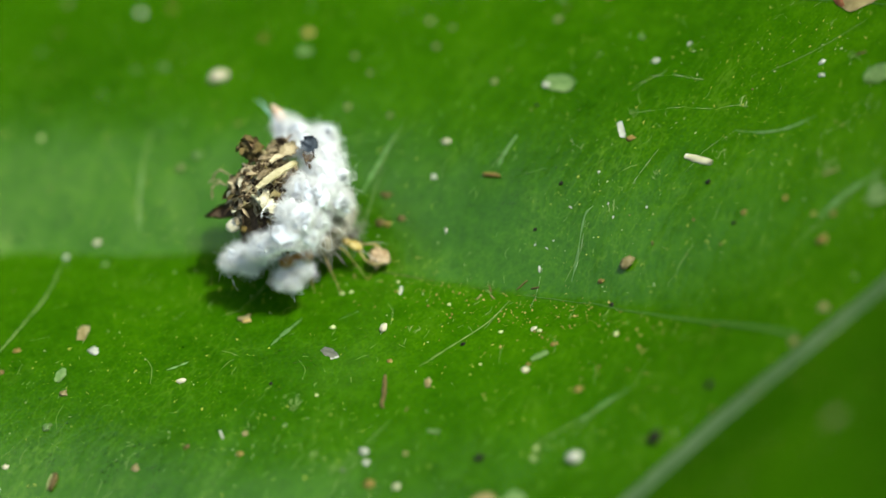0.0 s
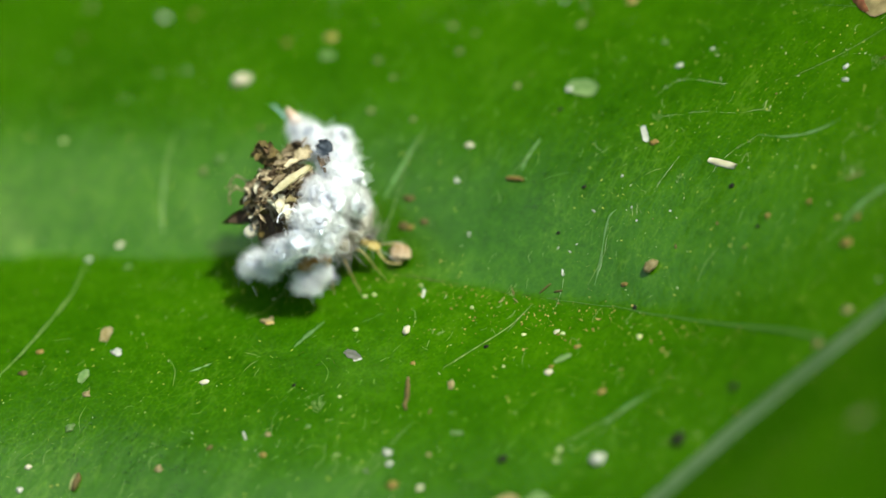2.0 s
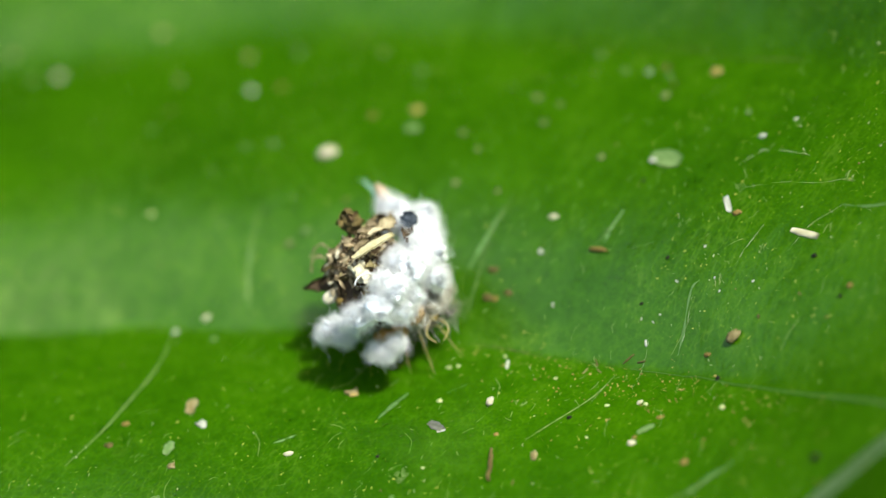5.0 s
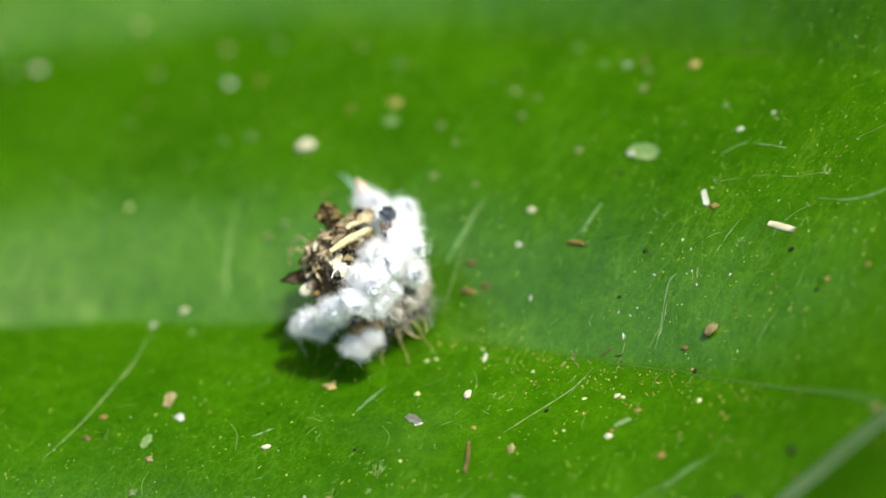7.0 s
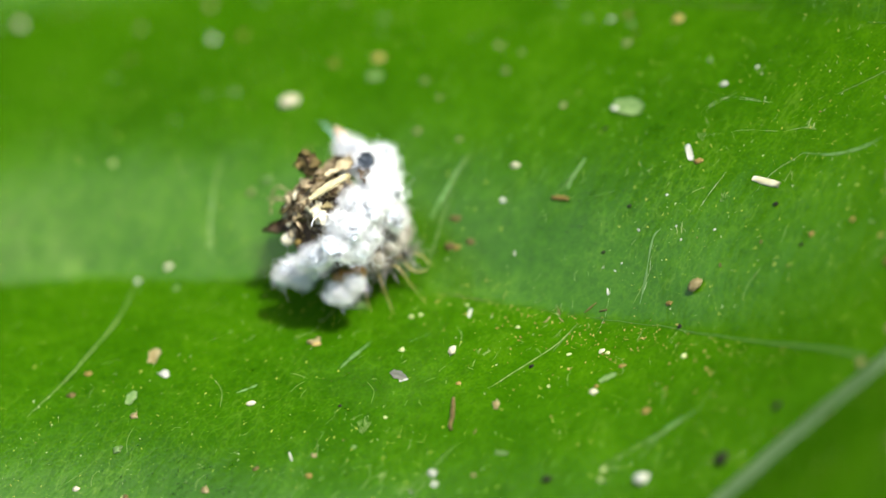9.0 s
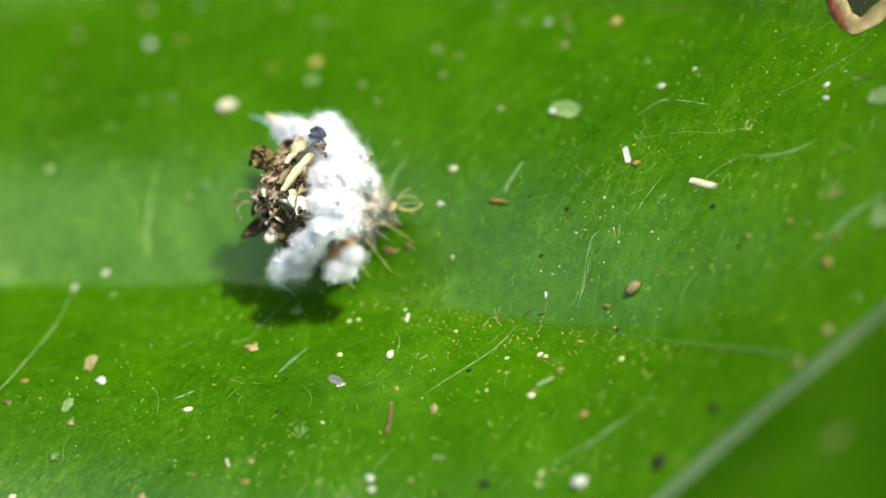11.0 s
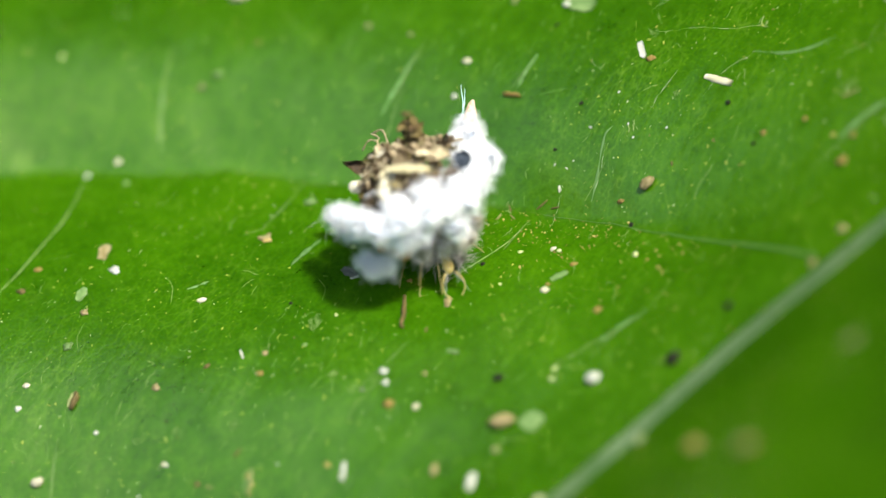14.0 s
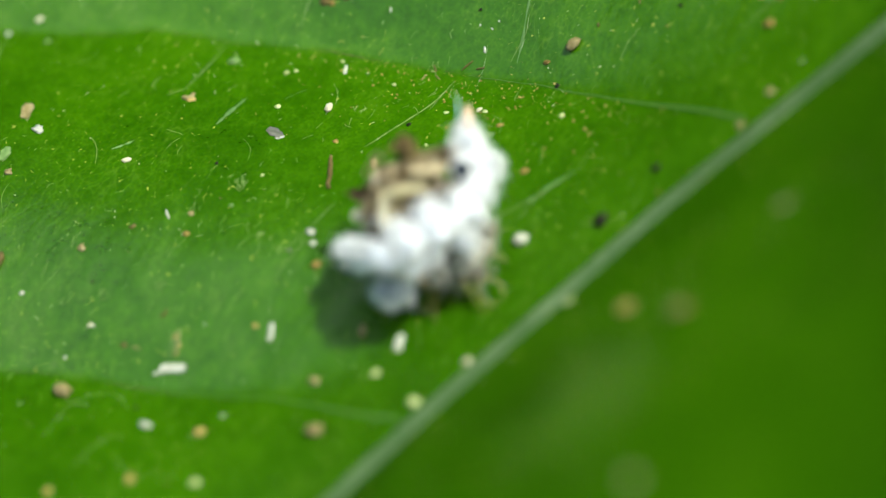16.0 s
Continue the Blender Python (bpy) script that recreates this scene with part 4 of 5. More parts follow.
def thread(points, width):
    """A silk thread: uneven, hair-thin in places."""
    count[0] += 1
    sh = Shape()
    fine = smooth_line(points, 8)
    r = width * 0.27
    last = len(fine) - 1
    pts = [(x + 0.03 * noise.noise(Vector((i * 0.5, count[0], 1))), y + 0.03 * noise.noise(Vector((i * 0.5, count[0], 4))), leaf_z(x, y) + r * 0.6) for i, (x, y) in enumerate(fine)]
    sh.tube(pts, [r * max(0.06, 0.45 + 1.6 * noise.noise(Vector((i * 0.33, count[0], 2)))) * (0.3 if i in (0, last) else 1.0) for i in range(last + 1)], 5)
    tagged(part("silk_thread", sh, SILK), "fine pale silk thread lying on the leaf", "thread", "debris strewn on the leaf")


seed(-5.44, 10.72, 0.70, 0.48, 4, CREAM)
seed(5.61, -3.73, 0.58, 0.36, 7, TAN)
straw(8.98, -1.74, 1.13, 0.25, -50, IVORY)
flake(7.04, 1.12, 0.72, 0.25, -96, WHITE)
crumb(7.21, 0.56, 0.36, 0.21, -30, RUST)
twig(2.43, 2.00, 0.63, 0.17, -37, RUST)
flake(5.72, 4.46, 1.24, 0.65, -47, PALE)
seed(5.28, 4.59, 0.29, 0.21, -28, WHITE)
crumb(1.37, 4.18, 0.31, 0.21, -29, CREAM)
crumb(9.03, 3.44, 0.25, 0.21, -30, WHITE)
crumb(8.92, 4.95, 0.23, 0.21, -29, PALE)
crumb(13.87, -0.79, 0.25, 0.17, 27, WHITE)
crumb(13.66, -1.34, 0.26, 0.17, -33, WHITE)
flake(15.17, -2.68, 0.82, 0.69, -4, PALE)
flake(13.64, -6.97, 0.58, 0.50, -34, PALE)
grit(8.97, -2.78, 0.19, 0.15, 6, BLACK)
grit(4.51, 0.36, 0.15, 0.12, 6, BLACK)
grit(4.72, 3.93, 0.16, 0.12, 12, BLACK)
grit(3.15, -0.69, 0.13, 0.11, 2, BLACK)
grit(4.61, -4.66, 0.18, 0.15, 5, BLACK)
grit(-0.46, -3.93, 0.18, 0.14, 20, BLACK)
grit(6.48, -10.39, 0.32, 0.28, 6, BLACK)
grit(-6.90, -3.29, 0.13, 0.11, 19, BLACK)
grit(9.22, -4.76, 0.15, 0.12, 4, BLACK)
crumb(11.51, -7.38, 0.38, 0.30, -35, RUST)
crumb(4.57, -3.67, 0.24, 0.18, -32, RUST)
crumb(10.64, -9.92, 0.35, 0.28, -38, TAN)
crumb(9.37, -10.54, 0.32, 0.26, -42, TAN)
crumb(7.88, -12.03, 0.42, 0.27, -64, PALE)
crumb(-1.18, 3.25, 0.41, 0.21, -27, BROWN)
crumb(-0.98, 2.20, 0.29, 0.21, -28, BROWN)
crumb(0.55, 3.08, 0.23, 0.19, -29, WHITE)
straw(-1.84, -0.36, 0.43, 0.11, 70, WHITE)
seed(-2.79, -2.11, 0.48, 0.25, 65, CREAM)
flake(-4.76, -2.57, 0.66, 0.34, -57, GREY)
straw(-4.64, -2.86, 0.30, 0.10, 1, WHITE)
crumb(-3.75, 0.32, 0.16, 0.15, -23, YELLOW)
crumb(-3.44, 0.28, 0.14, 0.13, -23, YELLOW)
crumb(-4.40, -1.31, 0.19, 0.19, -22, YELLOW)
crumb(0.85, -3.89, 0.14, 0.14, -25, YELLOW)
crumb(2.08, -4.44, 0.16, 0.15, -28, YELLOW)
crumb(4.36, -6.07, 0.19, 0.18, -31, YELLOW)
crumb(-1.82, 0.09, 0.12, 0.11, -25, YELLOW)
crumb(-0.45, -1.76, 0.14, 0.13, -25, YELLOW)
crumb(-0.15, -5.13, 0.11, 0.10, -25, YELLOW)
crumb(-5.58, -4.39, 0.12, 0.12, -22, YELLOW)
twig(-7.18, 0.17, 0.42, 0.17, -12, TAN)
twig(-3.44, -5.14, 1.48, 0.17, 74, BROWN)
crumb(-1.98, -5.27, 0.44, 0.22, 70, TAN)
crumb(-12.29, 0.47, 0.35, 0.32, -20, WHITE)
flake(-12.48, 1.50, 0.76, 0.42, 68, TAN)
flake(-13.53, -0.27, 0.63, 0.34, 55, PALE)
crumb(-13.59, -1.11, 0.27, 0.25, -20, TAN)
seed(-9.72, -2.05, 0.34, 0.17, -7, CREAM)
crumb(-11.95, -4.99, 0.25, 0.23, -21, TAN)
twig(-14.66, -4.46, 0.60, 0.23, 58, BROWN)
crumb(-8.19, -5.07, 0.18, 0.17, -22, TAN)
straw(-8.93, -4.82, 0.37, 0.08, -87, WHITE)
crumb(-10.14, -4.85, 0.23, 0.15, 27, BROWN)
crumb(-6.99, 0.35, 0.15, 0.15, -20, TAN)
crumb(-4.65, -7.36, 0.30, 0.27, -22, WHITE)
crumb(-4.71, -7.81, 0.22, 0.22, -22, WHITE)
crumb(-4.81, -8.66, 0.36, 0.30, -23, RUST)
straw(-2.31, -7.45, 0.42, 0.17, -29, PALE)
seed(1.66, -10.55, 0.49, 0.44, -2, WHITE)
grit(4.25, -11.29, 0.52, 0.44, 28, BLACK)
grit(-1.22, -9.10, 0.36, 0.23, 1, BLACK)
crumb(2.55, -7.81, 0.29, 0.24, -28, RUST)
crumb(1.18, -6.08, 0.26, 0.20, 3, CREAM)
crumb(1.33, -5.87, 0.17, 0.13, -25, RUST)
flake(1.78, -5.66, 0.60, 0.23, 11, PALE)
flake(9.04, -17.56, 0.70, 0.48, -38, OLIVE)
crumb(-1.92, 11.72, 0.38, 0.31, -27, OCHRE)
flake(-2.23, 10.76, 0.52, 0.42, -27, PALE)
crumb(-7.46, 15.73, 0.35, 0.26, -24, WHITE)
crumb(-7.21, 12.22, 0.32, 0.23, -24, PALE)
crumb(-8.20, 12.49, 0.25, 0.21, -22, PALE)
crumb(2.32, 10.23, 0.27, 0.24, -28, OLIVE)
crumb(2.22, 8.70, 0.24, 0.22, -28, OLIVE)
crumb(2.99, 9.39, 0.21, 0.19, -27, OLIVE)
crumb(-0.30, 8.56, 0.17, 0.16, -26, OLIVE)
crumb(-0.61, 9.68, 0.24, 0.22, -26, OLIVE)
crumb(-0.16, 6.30, 0.21, 0.19, -27, OLIVE)
crumb(3.66, 5.86, 0.25, 0.23, -28, OLIVE)
crumb(-1.45, 7.36, 0.25, 0.23, -25, OLIVE)
crumb(-7.69, 7.45, 0.29, 0.27, -25, OLIVE)
crumb(-10.11, 20.61, 0.42, 0.34, 20, OLIVE)
crumb(-5.37, 17.48, 0.36, 0.3, -10, PALE)
crumb(-7.23, 18.06, 0.34, 0.3, 40, TAN)
crumb(-9.95, 17.67, 0.3, 0.26, 5, OLIVE)
crumb(-15.24, 20.19, 0.34, 0.3, 0, PALE)
crumb(-2.37, 15.93, 0.28, 0.24, 30, OLIVE)
crumb(-1.29, 14.17, 0.3, 0.24, -30, PALE)
crumb(-15.72, 21.73, 0.34, 0.28, 0, OLIVE)
crumb(5.01, 11.51, 0.28, 0.22, 10, PALE)
crumb(6.97, 8.7, 0.24, 0.2, 0, PALE)
crumb(6.56, 7.7, 0.34, 0.26, 25, OLIVE)
crumb(-14.27, 20.01, 0.42, 0.30, 10, CREAM)
crumb(-6.35, 15.43, 0.28, 0.20, 9, RUST)
crumb(-3.51, 12.17, 0.27, 0.20, 6, RUST)
crumb(-1.50, 13.20, 0.20, 0.15, 7, PALE)
crumb(5.61, 10.03, 0.26, 0.20, 4, PALE)
crumb(6.37, 9.43, 0.23, 0.17, 6, WHITE)
crumb(8.53, 7.80, 0.44, 0.34, 2, OCHRE)
crumb(6.99, 9.28, 0.29, 0.22, 5, BROWN)
crumb(10.29, 3.49, 0.16, 0.12, -0, WHITE)
crumb(-5.32, 8.33, 0.17, 0.13, 1, BROWN)
crumb(-10.55, 15.81, 0.25, 0.19, 11, BROWN)
crumb(-11.32, 14.89, 0.25, 0.19, 9, PALE)
crumb(-12.11, 10.63, 0.20, 0.15, 4, YELLOW)
crumb(-7.00, 7.66, 0.36, 0.28, -2, PALE)
crumb(-1.70, 2.42, 0.32, 0.24, -8, BROWN)
crumb(-12.51, 5.96, 0.24, 0.18, 9, WHITE)
crumb(-11.32, 6.06, 0.24, 0.18, -1, CREAM)
crumb(-14.76, 1.40, 0.27, 0.21, 10, RUST)
crumb(-15.46, 0.57, 0.30, 0.24, 9, BROWN)
crumb(-16.04, -3.33, 0.22, 0.18, 5, CREAM)
crumb(-6.85, -5.27, 0.18, 0.14, 3, PALE)
crumb(12.13, -6.76, 0.23, 0.18, -11, RUST)
crumb(10.99, -5.06, 0.19, 0.16, -9, RUST)
crumb(11.58, -6.27, 0.16, 0.13, -10, OCHRE)
flake(15.43, -2.91, 0.98, 0.69, -12, PALE)
flake(13.59, -7.27, 0.86, 0.65, -35, PALE)
straw(12.60, -5.26, 0.63, 0.08, -15, TAN)
flake(17.12, -0.43, 1.40, 0.88, -56, PALE)
straw(-6.90, -10.39, 0.63, 0.19, 66, WHITE)
straw(-3.12, -12.62, 0.64, 0.27, 62, WHITE)
straw(-10.26, -10.19, 0.88, 0.31, -21, WHITE)
straw(-10.73, -10.12, 0.45, 0.11, -13, WHITE)
seed(-13.92, -9.68, 0.59, 0.52, -19, TAN)
seed(-1.55, -10.85, 0.84, 0.46, -11, TAN)
flake(-0.64, -11.18, 0.74, 0.69, 25, PALE)
crumb(-6.05, -12.70, 0.38, 0.28, -27, TAN)
seed(-16.58, -6.69, 0.43, 0.31, 1, CREAM)
flake(-14.69, -4.39, 0.60, 0.31, 57, OLIVE)
crumb(-3.29, -15.16, 0.41, 0.37, -30, YELLOW)
crumb(-1.29, -14.39, 0.32, 0.27, -32, CREAM)
crumb(2.33, -14.20, 0.46, 0.34, -61, YELLOW)
crumb(3.68, -17.58, 0.63, 0.47, -61, OCHRE)
crumb(5.09, -20.03, 0.59, 0.44, -55, RUST)
seed(-6.52, -14.77, 0.63, 0.42, -15, TAN)
crumb(-10.01, -13.02, 0.40, 0.33, -23, OCHRE)
seed(-11.62, -12.09, 0.45, 0.25, -39, WHITE)
twig(-9.88, -9.45, 0.86, 0.15, 63, OLIVE)
seed(-4.09, -11.69, 0.46, 0.23, 66, TAN)
crumb(-4.12, -13.42, 0.28, 0.25, -28, YELLOW)
crumb(-9.19, -12.65, 0.13, 0.12, 3, WHITE)
crumb(-13.54, -8.32, 0.12, 0.10, -1, WHITE)
grit(-11.92, -6.32, 0.11, 0.10, 1, BLACK)
grit(-16.27, -9.11, 0.25, 0.23, 11, BLACK)
grit(-11.78, -11.13, 0.14, 0.13, 8, BLACK)
crumb(-17.94, -10.35, 0.14, 0.13, 14, WHITE)
crumb(-14.27, -5.79, 0.17, 0.15, 1, WHITE)
crumb(-16.52, -4.06, 0.22, 0.19, 4, WHITE)
crumb(-12.34, -7.75, 0.12, 0.10, -2, WHITE)
crumb(-7.12, 0.11, 0.31, 0.26, 12, OCHRE)
crumb(0.61, -9.51, 0.18, 0.15, 0, YELLOW)
crumb(0.41, -9.85, 0.18, 0.15, -0, YELLOW)
crumb(-1.50, 2.25, 0.24, 0.18, -8, RUST)
crumb(9.63, -4.62, 0.19, 0.17, -7, RUST)
crumb(-5.50, -7.79, 0.13, 0.11, 3, GREY)
crumb(-7.32, -9.94, 0.19, 0.17, -2, OCHRE)
crumb(-11.56, -8.77, 0.19, 0.17, -2, BROWN)
crumb(-4.01, -9.11, 0.23, 0.21, 1, CREAM)
crumb(-3.42, -7.97, 0.16, 0.14, 2, TAN)
crumb(-8.28, -11.61, 0.12, 0.10, -4, PALE)
crumb(-2.04, -11.75, 0.26, 0.23, 0, OLIVE)
crumb(-11.25, 5.02, 0.24, 0.19, 10, PALE)
crumb(-5.34, 1.54, 0.39, 0.32, 9, PALE)
crumb(-14.40, -2.31, 0.30, 0.26, 6, PALE)
crumb(1.88, -26.71, 0.49, 0.51, -16, OLIVE)
crumb(-12.51, -14.20, 0.33, 0.32, 8, OCHRE)
crumb(-10.57, -15.09, 0.31, 0.29, 4, YELLOW)
crumb(-15.04, -13.79, 0.25, 0.23, 9, OCHRE)
crumb(4.98, -19.83, 0.61, 0.57, -25, OLIVE)
# threads and veins
veinlet([(-2.08, -4.41), (-1.15, -3.98), (-0.39, -3.66), (0.53, -3.24), (1.45, -2.56)], 0.12, LINT)
veinlet([(-1.73, 3.53), (-1.00, 4.50), (-0.52, 5.01), (0.37, 5.87)], 0.09)
veinlet([(-9.71, 5.84), (-9.48, 6.81), (-9.00, 7.99), (-8.20, 9.54)], 0.11, LINT)
veinlet([(12.24, 0.11), (13.79, -0.08), (15.77, -0.08)], 0.05)
veinlet([(3.44, -2.93), (3.99, -2.54), (4.53, -2.13)], 0.04)
veinlet([(10.51, -6.91), (11.62, -6.72), (12.72, -6.55), (14.20, -6.32)], 0.07)
veinlet([(1.77, -9.64), (2.95, -9.01), (4.42, -8.71)], 0.06)
veinlet([(1.99, 2.06), (2.89, 2.51), (3.46, 2.95)], 0.07)
veinlet([(-5.60, -7.69), (-4.71, -7.21), (-3.55, -6.44)], 0.05)
thread([(6.58, -1.20), (7.24, -0.83), (7.90, -0.46)], 0.022)
thread([(8.21, -2.00), (9.33, -1.52), (10.39, -1.49)], 0.022)
thread([(7.81, 2.60), (8.38, 2.73), (9.08, 2.62), (10.20, 1.44)], 0.03)
thread([(15.15, -1.85), (14.77, -3.24), (14.34, -3.85), (13.52, -3.85), (12.83, -3.74), (12.42, -4.59)], 0.02)
thread([(5.39, 1.98), (5.37, 1.60), (5.55, 1.28)], 0.02)
thread([(1.81, -3.52), (2.66, -2.40), (2.94, -1.94)], 0.02)
thread([(7.60, 1.60), (9.05, 0.81), (10.13, -0.07), (11.30, -0.70)], 0.018)
veinlet([(-17.06, 0.12), (-15.73, 1.20), (-14.60, 2.43), (-13.44, 3.97), (-12.49, 6.12)], 0.12, LINT)
thread([(-14.84, -11.50), (-14.18, -10.66), (-13.54, -10.12), (-12.70, -10.08), (-12.13, -10.56), (-12.09, -11.15)], 0.022)
thread([(-10.95, -10.86), (-10.59, -10.20), (-9.85, -9.01)], 0.02)
veinlet([(-16.43, -7.62), (-15.98, -6.50), (-15.48, -5.49)], 0.06)
veinlet([(-9.74, 5.78), (-9.34, 7.01), (-8.87, 8.21)], 0.14)
veinlet([(-2.80, 1.98), (-2.01, 2.98), (-0.93, 4.31)], 0.1)
veinlet([(-7.21, 0.70), (-6.26, 1.60), (-5.26, 2.65)], 0.06)
veinlet([(0.45, -9.38), (2.10, -9.10), (3.85, -8.87)], 0.06)
veinlet([(-6.06, -8.41), (-5.33, -7.90), (-4.72, -7.55)], 0.03)
veinlet([(0.37, -3.52), (1.01, -2.92), (1.51, -2.52)], 0.04)
thread([(3.70, -2.96), (4.26, -2.36), (4.82, -1.40)], 0.02)
thread([(6.59, -1.28), (7.02, -0.96), (7.53, -0.67)], 0.02)


def smear(points, width):
    """A broad, faint, pale mark along a line of the blade."""
    fine = [tuple(p) for p in smooth_line(points, 8)]
    n = len(fine)
    part("pale_smear", ribbon(fine, [width * (0.25 + 0.75 * math.sin(math.pi * (i + 0.6) / (n + 0.2))) * max(0.2, 0.8 + 1.2 * noise.noise(Vector((i * 0.35, width * 70, points[0][0])))) for i in range(n)], 0.010), SMEAR, LEAF_OB)


def scuff(sh, x, y, size, angle):
    """A small patch of hair-fine dried shreds stuck to the blade."""
    rng = random.Random(int(1000 * abs(x) + 10 * abs(y)))
    for _ in range(9):
        a = radians(angle) + rng.gauss(0, 0.55)
        px, py = x + rng.gauss(0, size * 0.3), y + rng.gauss(0, size * 0.3)
        n = size * rng.uniform(0.3, 0.9)
        bend = rng.gauss(0, 0.2) * n
        line = smooth_line([(px, py), (px + 0.5 * n * math.cos(a) - bend * math.sin(a), py + 0.5 * n * math.sin(a) + bend * math.cos(a)), (px + n * math.cos(a), py + n * math.sin(a))], 3)
        r = rng.uniform(0.005, 0.013)
        sh.tube([(p.x, p.y, leaf_z(p.x, p.y) + r * 0.5) for p in line], [r * 0.4] + [r] * (len(line) - 2) + [r * 0.4], 4)


for line, width in (([(-2.01, 3.69), (-1.25, 4.39), (-0.21, 5.38)], 0.16), ([(2.67, 2.15), (3.14, 2.64), (3.71, 3.08)], 0.13), ([(2.3, -9.14), (3.18, -8.85), (4.02, -8.7)], 0.16), ([(11.69, -6.51), (12.79, -6.35), (13.97, -6.48)], 0.22),
                    ([(10.4, -1.45), (11.19, -2.2), (12.07, -2.67), (12.95, -2.83)], 0.09), ([(-6.54, -1.46), (-5.97, -0.97), (-5.29, -0.44)], 0.14),
                    ([(-4.13, -0.99), (-3.31, -0.78)], 0.06), ([(3.65, -3.07), (4.13, -2.39), (4.82, -1.29), (5.22, -1.1)], 0.09), ([(-10.1, -1.3), (-9.76, -1.28), (-9.3, -1.2)], 0.10)):
    smear(line, width)
shreds = Shape()
for x, y, size, angle in ((1.04, -1.75, 0.34, 70), (-6.48, -4.6, 0.42, 60), (-1.9, -2.49, 0.34, 20), (10.92, -0.65, 0.40, 25), (7.57, 1.5, 0.30, 60), (-6.30, -4.55, 0.35, 75), (-9.9, -7.31, 0.30, -50), (-6.34, -6.88, 0.34, 10), (-13.11, -6.59, 0.25, 0),
                          (-11.76, -6.78, 0.28, -40), (12.6, -4.85, 0.36, -60), (14.8, -1.42, 0.46, -10), (-5.86, -7.69, 0.40, 35), (5.8, -1.6, 0.26, 50), (7.5, -1.4, 0.24, 80)):
    scuff(shreds, x, y, size, angle)
tagged(part("dried_shreds", shreds, LINT), "hair-fine pale dried shreds stuck on the leaf", "debris", kind="stuff")
for x, y, length, width, angle, material in ((4.5, -0.66, 0.16, 0.06, -60, WHITE), (2.81, -2.01, 0.24, 0.09, 70, WHITE), (0.31, 1.01, 0.20, 0.07, 65, WHITE), (5.69, -1.91, 0.10, 0.07, 30, WHITE), (5.71, -1.35, 0.10, 0.07, 20, WHITE), (6.83, -2.29, 0.10, 0.08, 0, WHITE),
                                             (3.28, -1.51, 0.13, 0.05, -70, WHITE), (2.95, -1.17, 0.09, 0.05, 60, WHITE), (3.58, -1.41, 0.08, 0.06, 0, WHITE), (5.81, -0.02, 0.09, 0.08, 0, WHITE), (-12.43, -7.69, 0.16, 0.14, 20, CREAM), (-8.87, -9.23, 0.12, 0.05, -50, WHITE),
                                             (-9.87, -9.22, 0.18, 0.13, 60, OCHRE), (-9.86, -9.54, 0.20, 0.12, 80, OCHRE), (-10.04, -9.75, 0.16, 0.12, 70, OCHRE), (-8.53, -5.82, 0.22, 0.18, 0, RUST), (1.92, -4.26, 0.24, 0.16, 30, CREAM), (2.35, -5.34, 0.22, 0.16, 0, RUST), (-2.94, -3.75, 0.18, 0.14, 0, RUST)):
    crumb(x, y, length, width, angle, material)
for x, y, length, width, angle, material in ((0.58, -1.86, 0.30, 0.05, 40, TAN), (1.04, -1.66, 0.34, 0.05, 85, BROWN), (1.01, -2.08, 0.28, 0.045, 110, TAN), (2.09, -2.16, 0.50, 0.06, 10, BROWN), (2.46, -2.51, 0.30, 0.07, -20, BROWN), (-10.0, -8.33, 0.34, 0.08, 30, BROWN), (-11.22, -9.02, 0.26, 0.06, -40, TAN), (15.09, -1.44, 0.40, 0.07, -30, BROWN)):
    twig(x, y, length, width, angle, material)


def build_dust():
    """Fine grains, far too many to count, scattered over the blade."""
    rng = random.Random(21)
    # the white grains are dust and also stand in for tiny glints
    for name, material, total, size, label in (("leaf_dust", GOLD, 7000, 0.0150, "fine yellow dust grains over the leaf"), ("pale_dust", DUST, 2600, 0.0150, "fine white dust grains and painted glints over the leaf"), ("dark_dust", BROWN, 260, 0.028, "fine dark dust grains over the leaf")):
        sh = Shape()
        made = 0
        while made < total:
            x, y = rng.uniform(-24, 22), rng.uniform(-24, 28)
            if rng.random() > 0.5 + 1.2 * noise.noise(Vector((x * 0.2, y * 0.2, 7))):
                continue
            made += 1
            s = size * (0.5 + 1.35 * rng.random() ** 3)
            sh.lump((x, y, leaf_z(x, y) + s * 0.3), (s * rng.uniform(0.7, 2.6), s * rng.uniform(0.5, 1.0), s * 0.5), 0.45, 1.9, 1, Matrix.Rotation(rng.gauss(0.8, 0.6), 3, "Z"), seed=made * 0.1)
        tagged(part(name, sh, material), label, "dust", kind="stuff")


def build_fold_specks():
    """Ochre and rusty specks that have gathered along the fold beside the midrib."""
    rng = random.Random(57)
    for name, material, total, label in (("ochre_specks", OCHRE, 340, "fine ochre specks gathered along the fold of the leaf"), ("rusty_specks", RUST, 260, "fine rusty specks gathered along the fold of the leaf")):
        sh = Shape()
        for i in range(total):
            x = rng.gauss(2.5, 3.4)
            y = -1.06 - 0.64 * x - 0.011 * min(abs(x + 4), 26.0) ** 2 - wander(x)
            y += rng.gauss(-0.15, 0.5) if rng.random() < 0.15 else -abs(rng.gauss(0.2, 2.0))
            p = sheared(Vector((x, y)))
            s = 0.017 * (0.5 + 1.9 * rng.random() ** 3)
            sh.lump((p.x, p.y, leaf_z(p.x, p.y) + s * 0.3), (s * rng.uniform(0.7, 2.0), s * rng.uniform(0.6, 1.1), s * 0.6), 0.45, 1.9, 1, Matrix.Rotation(rng.gauss(0.8, 0.7), 3, "Z"), seed=i * 0.1)
        tagged(part(name, sh, material), label, "dust", kind="stuff")


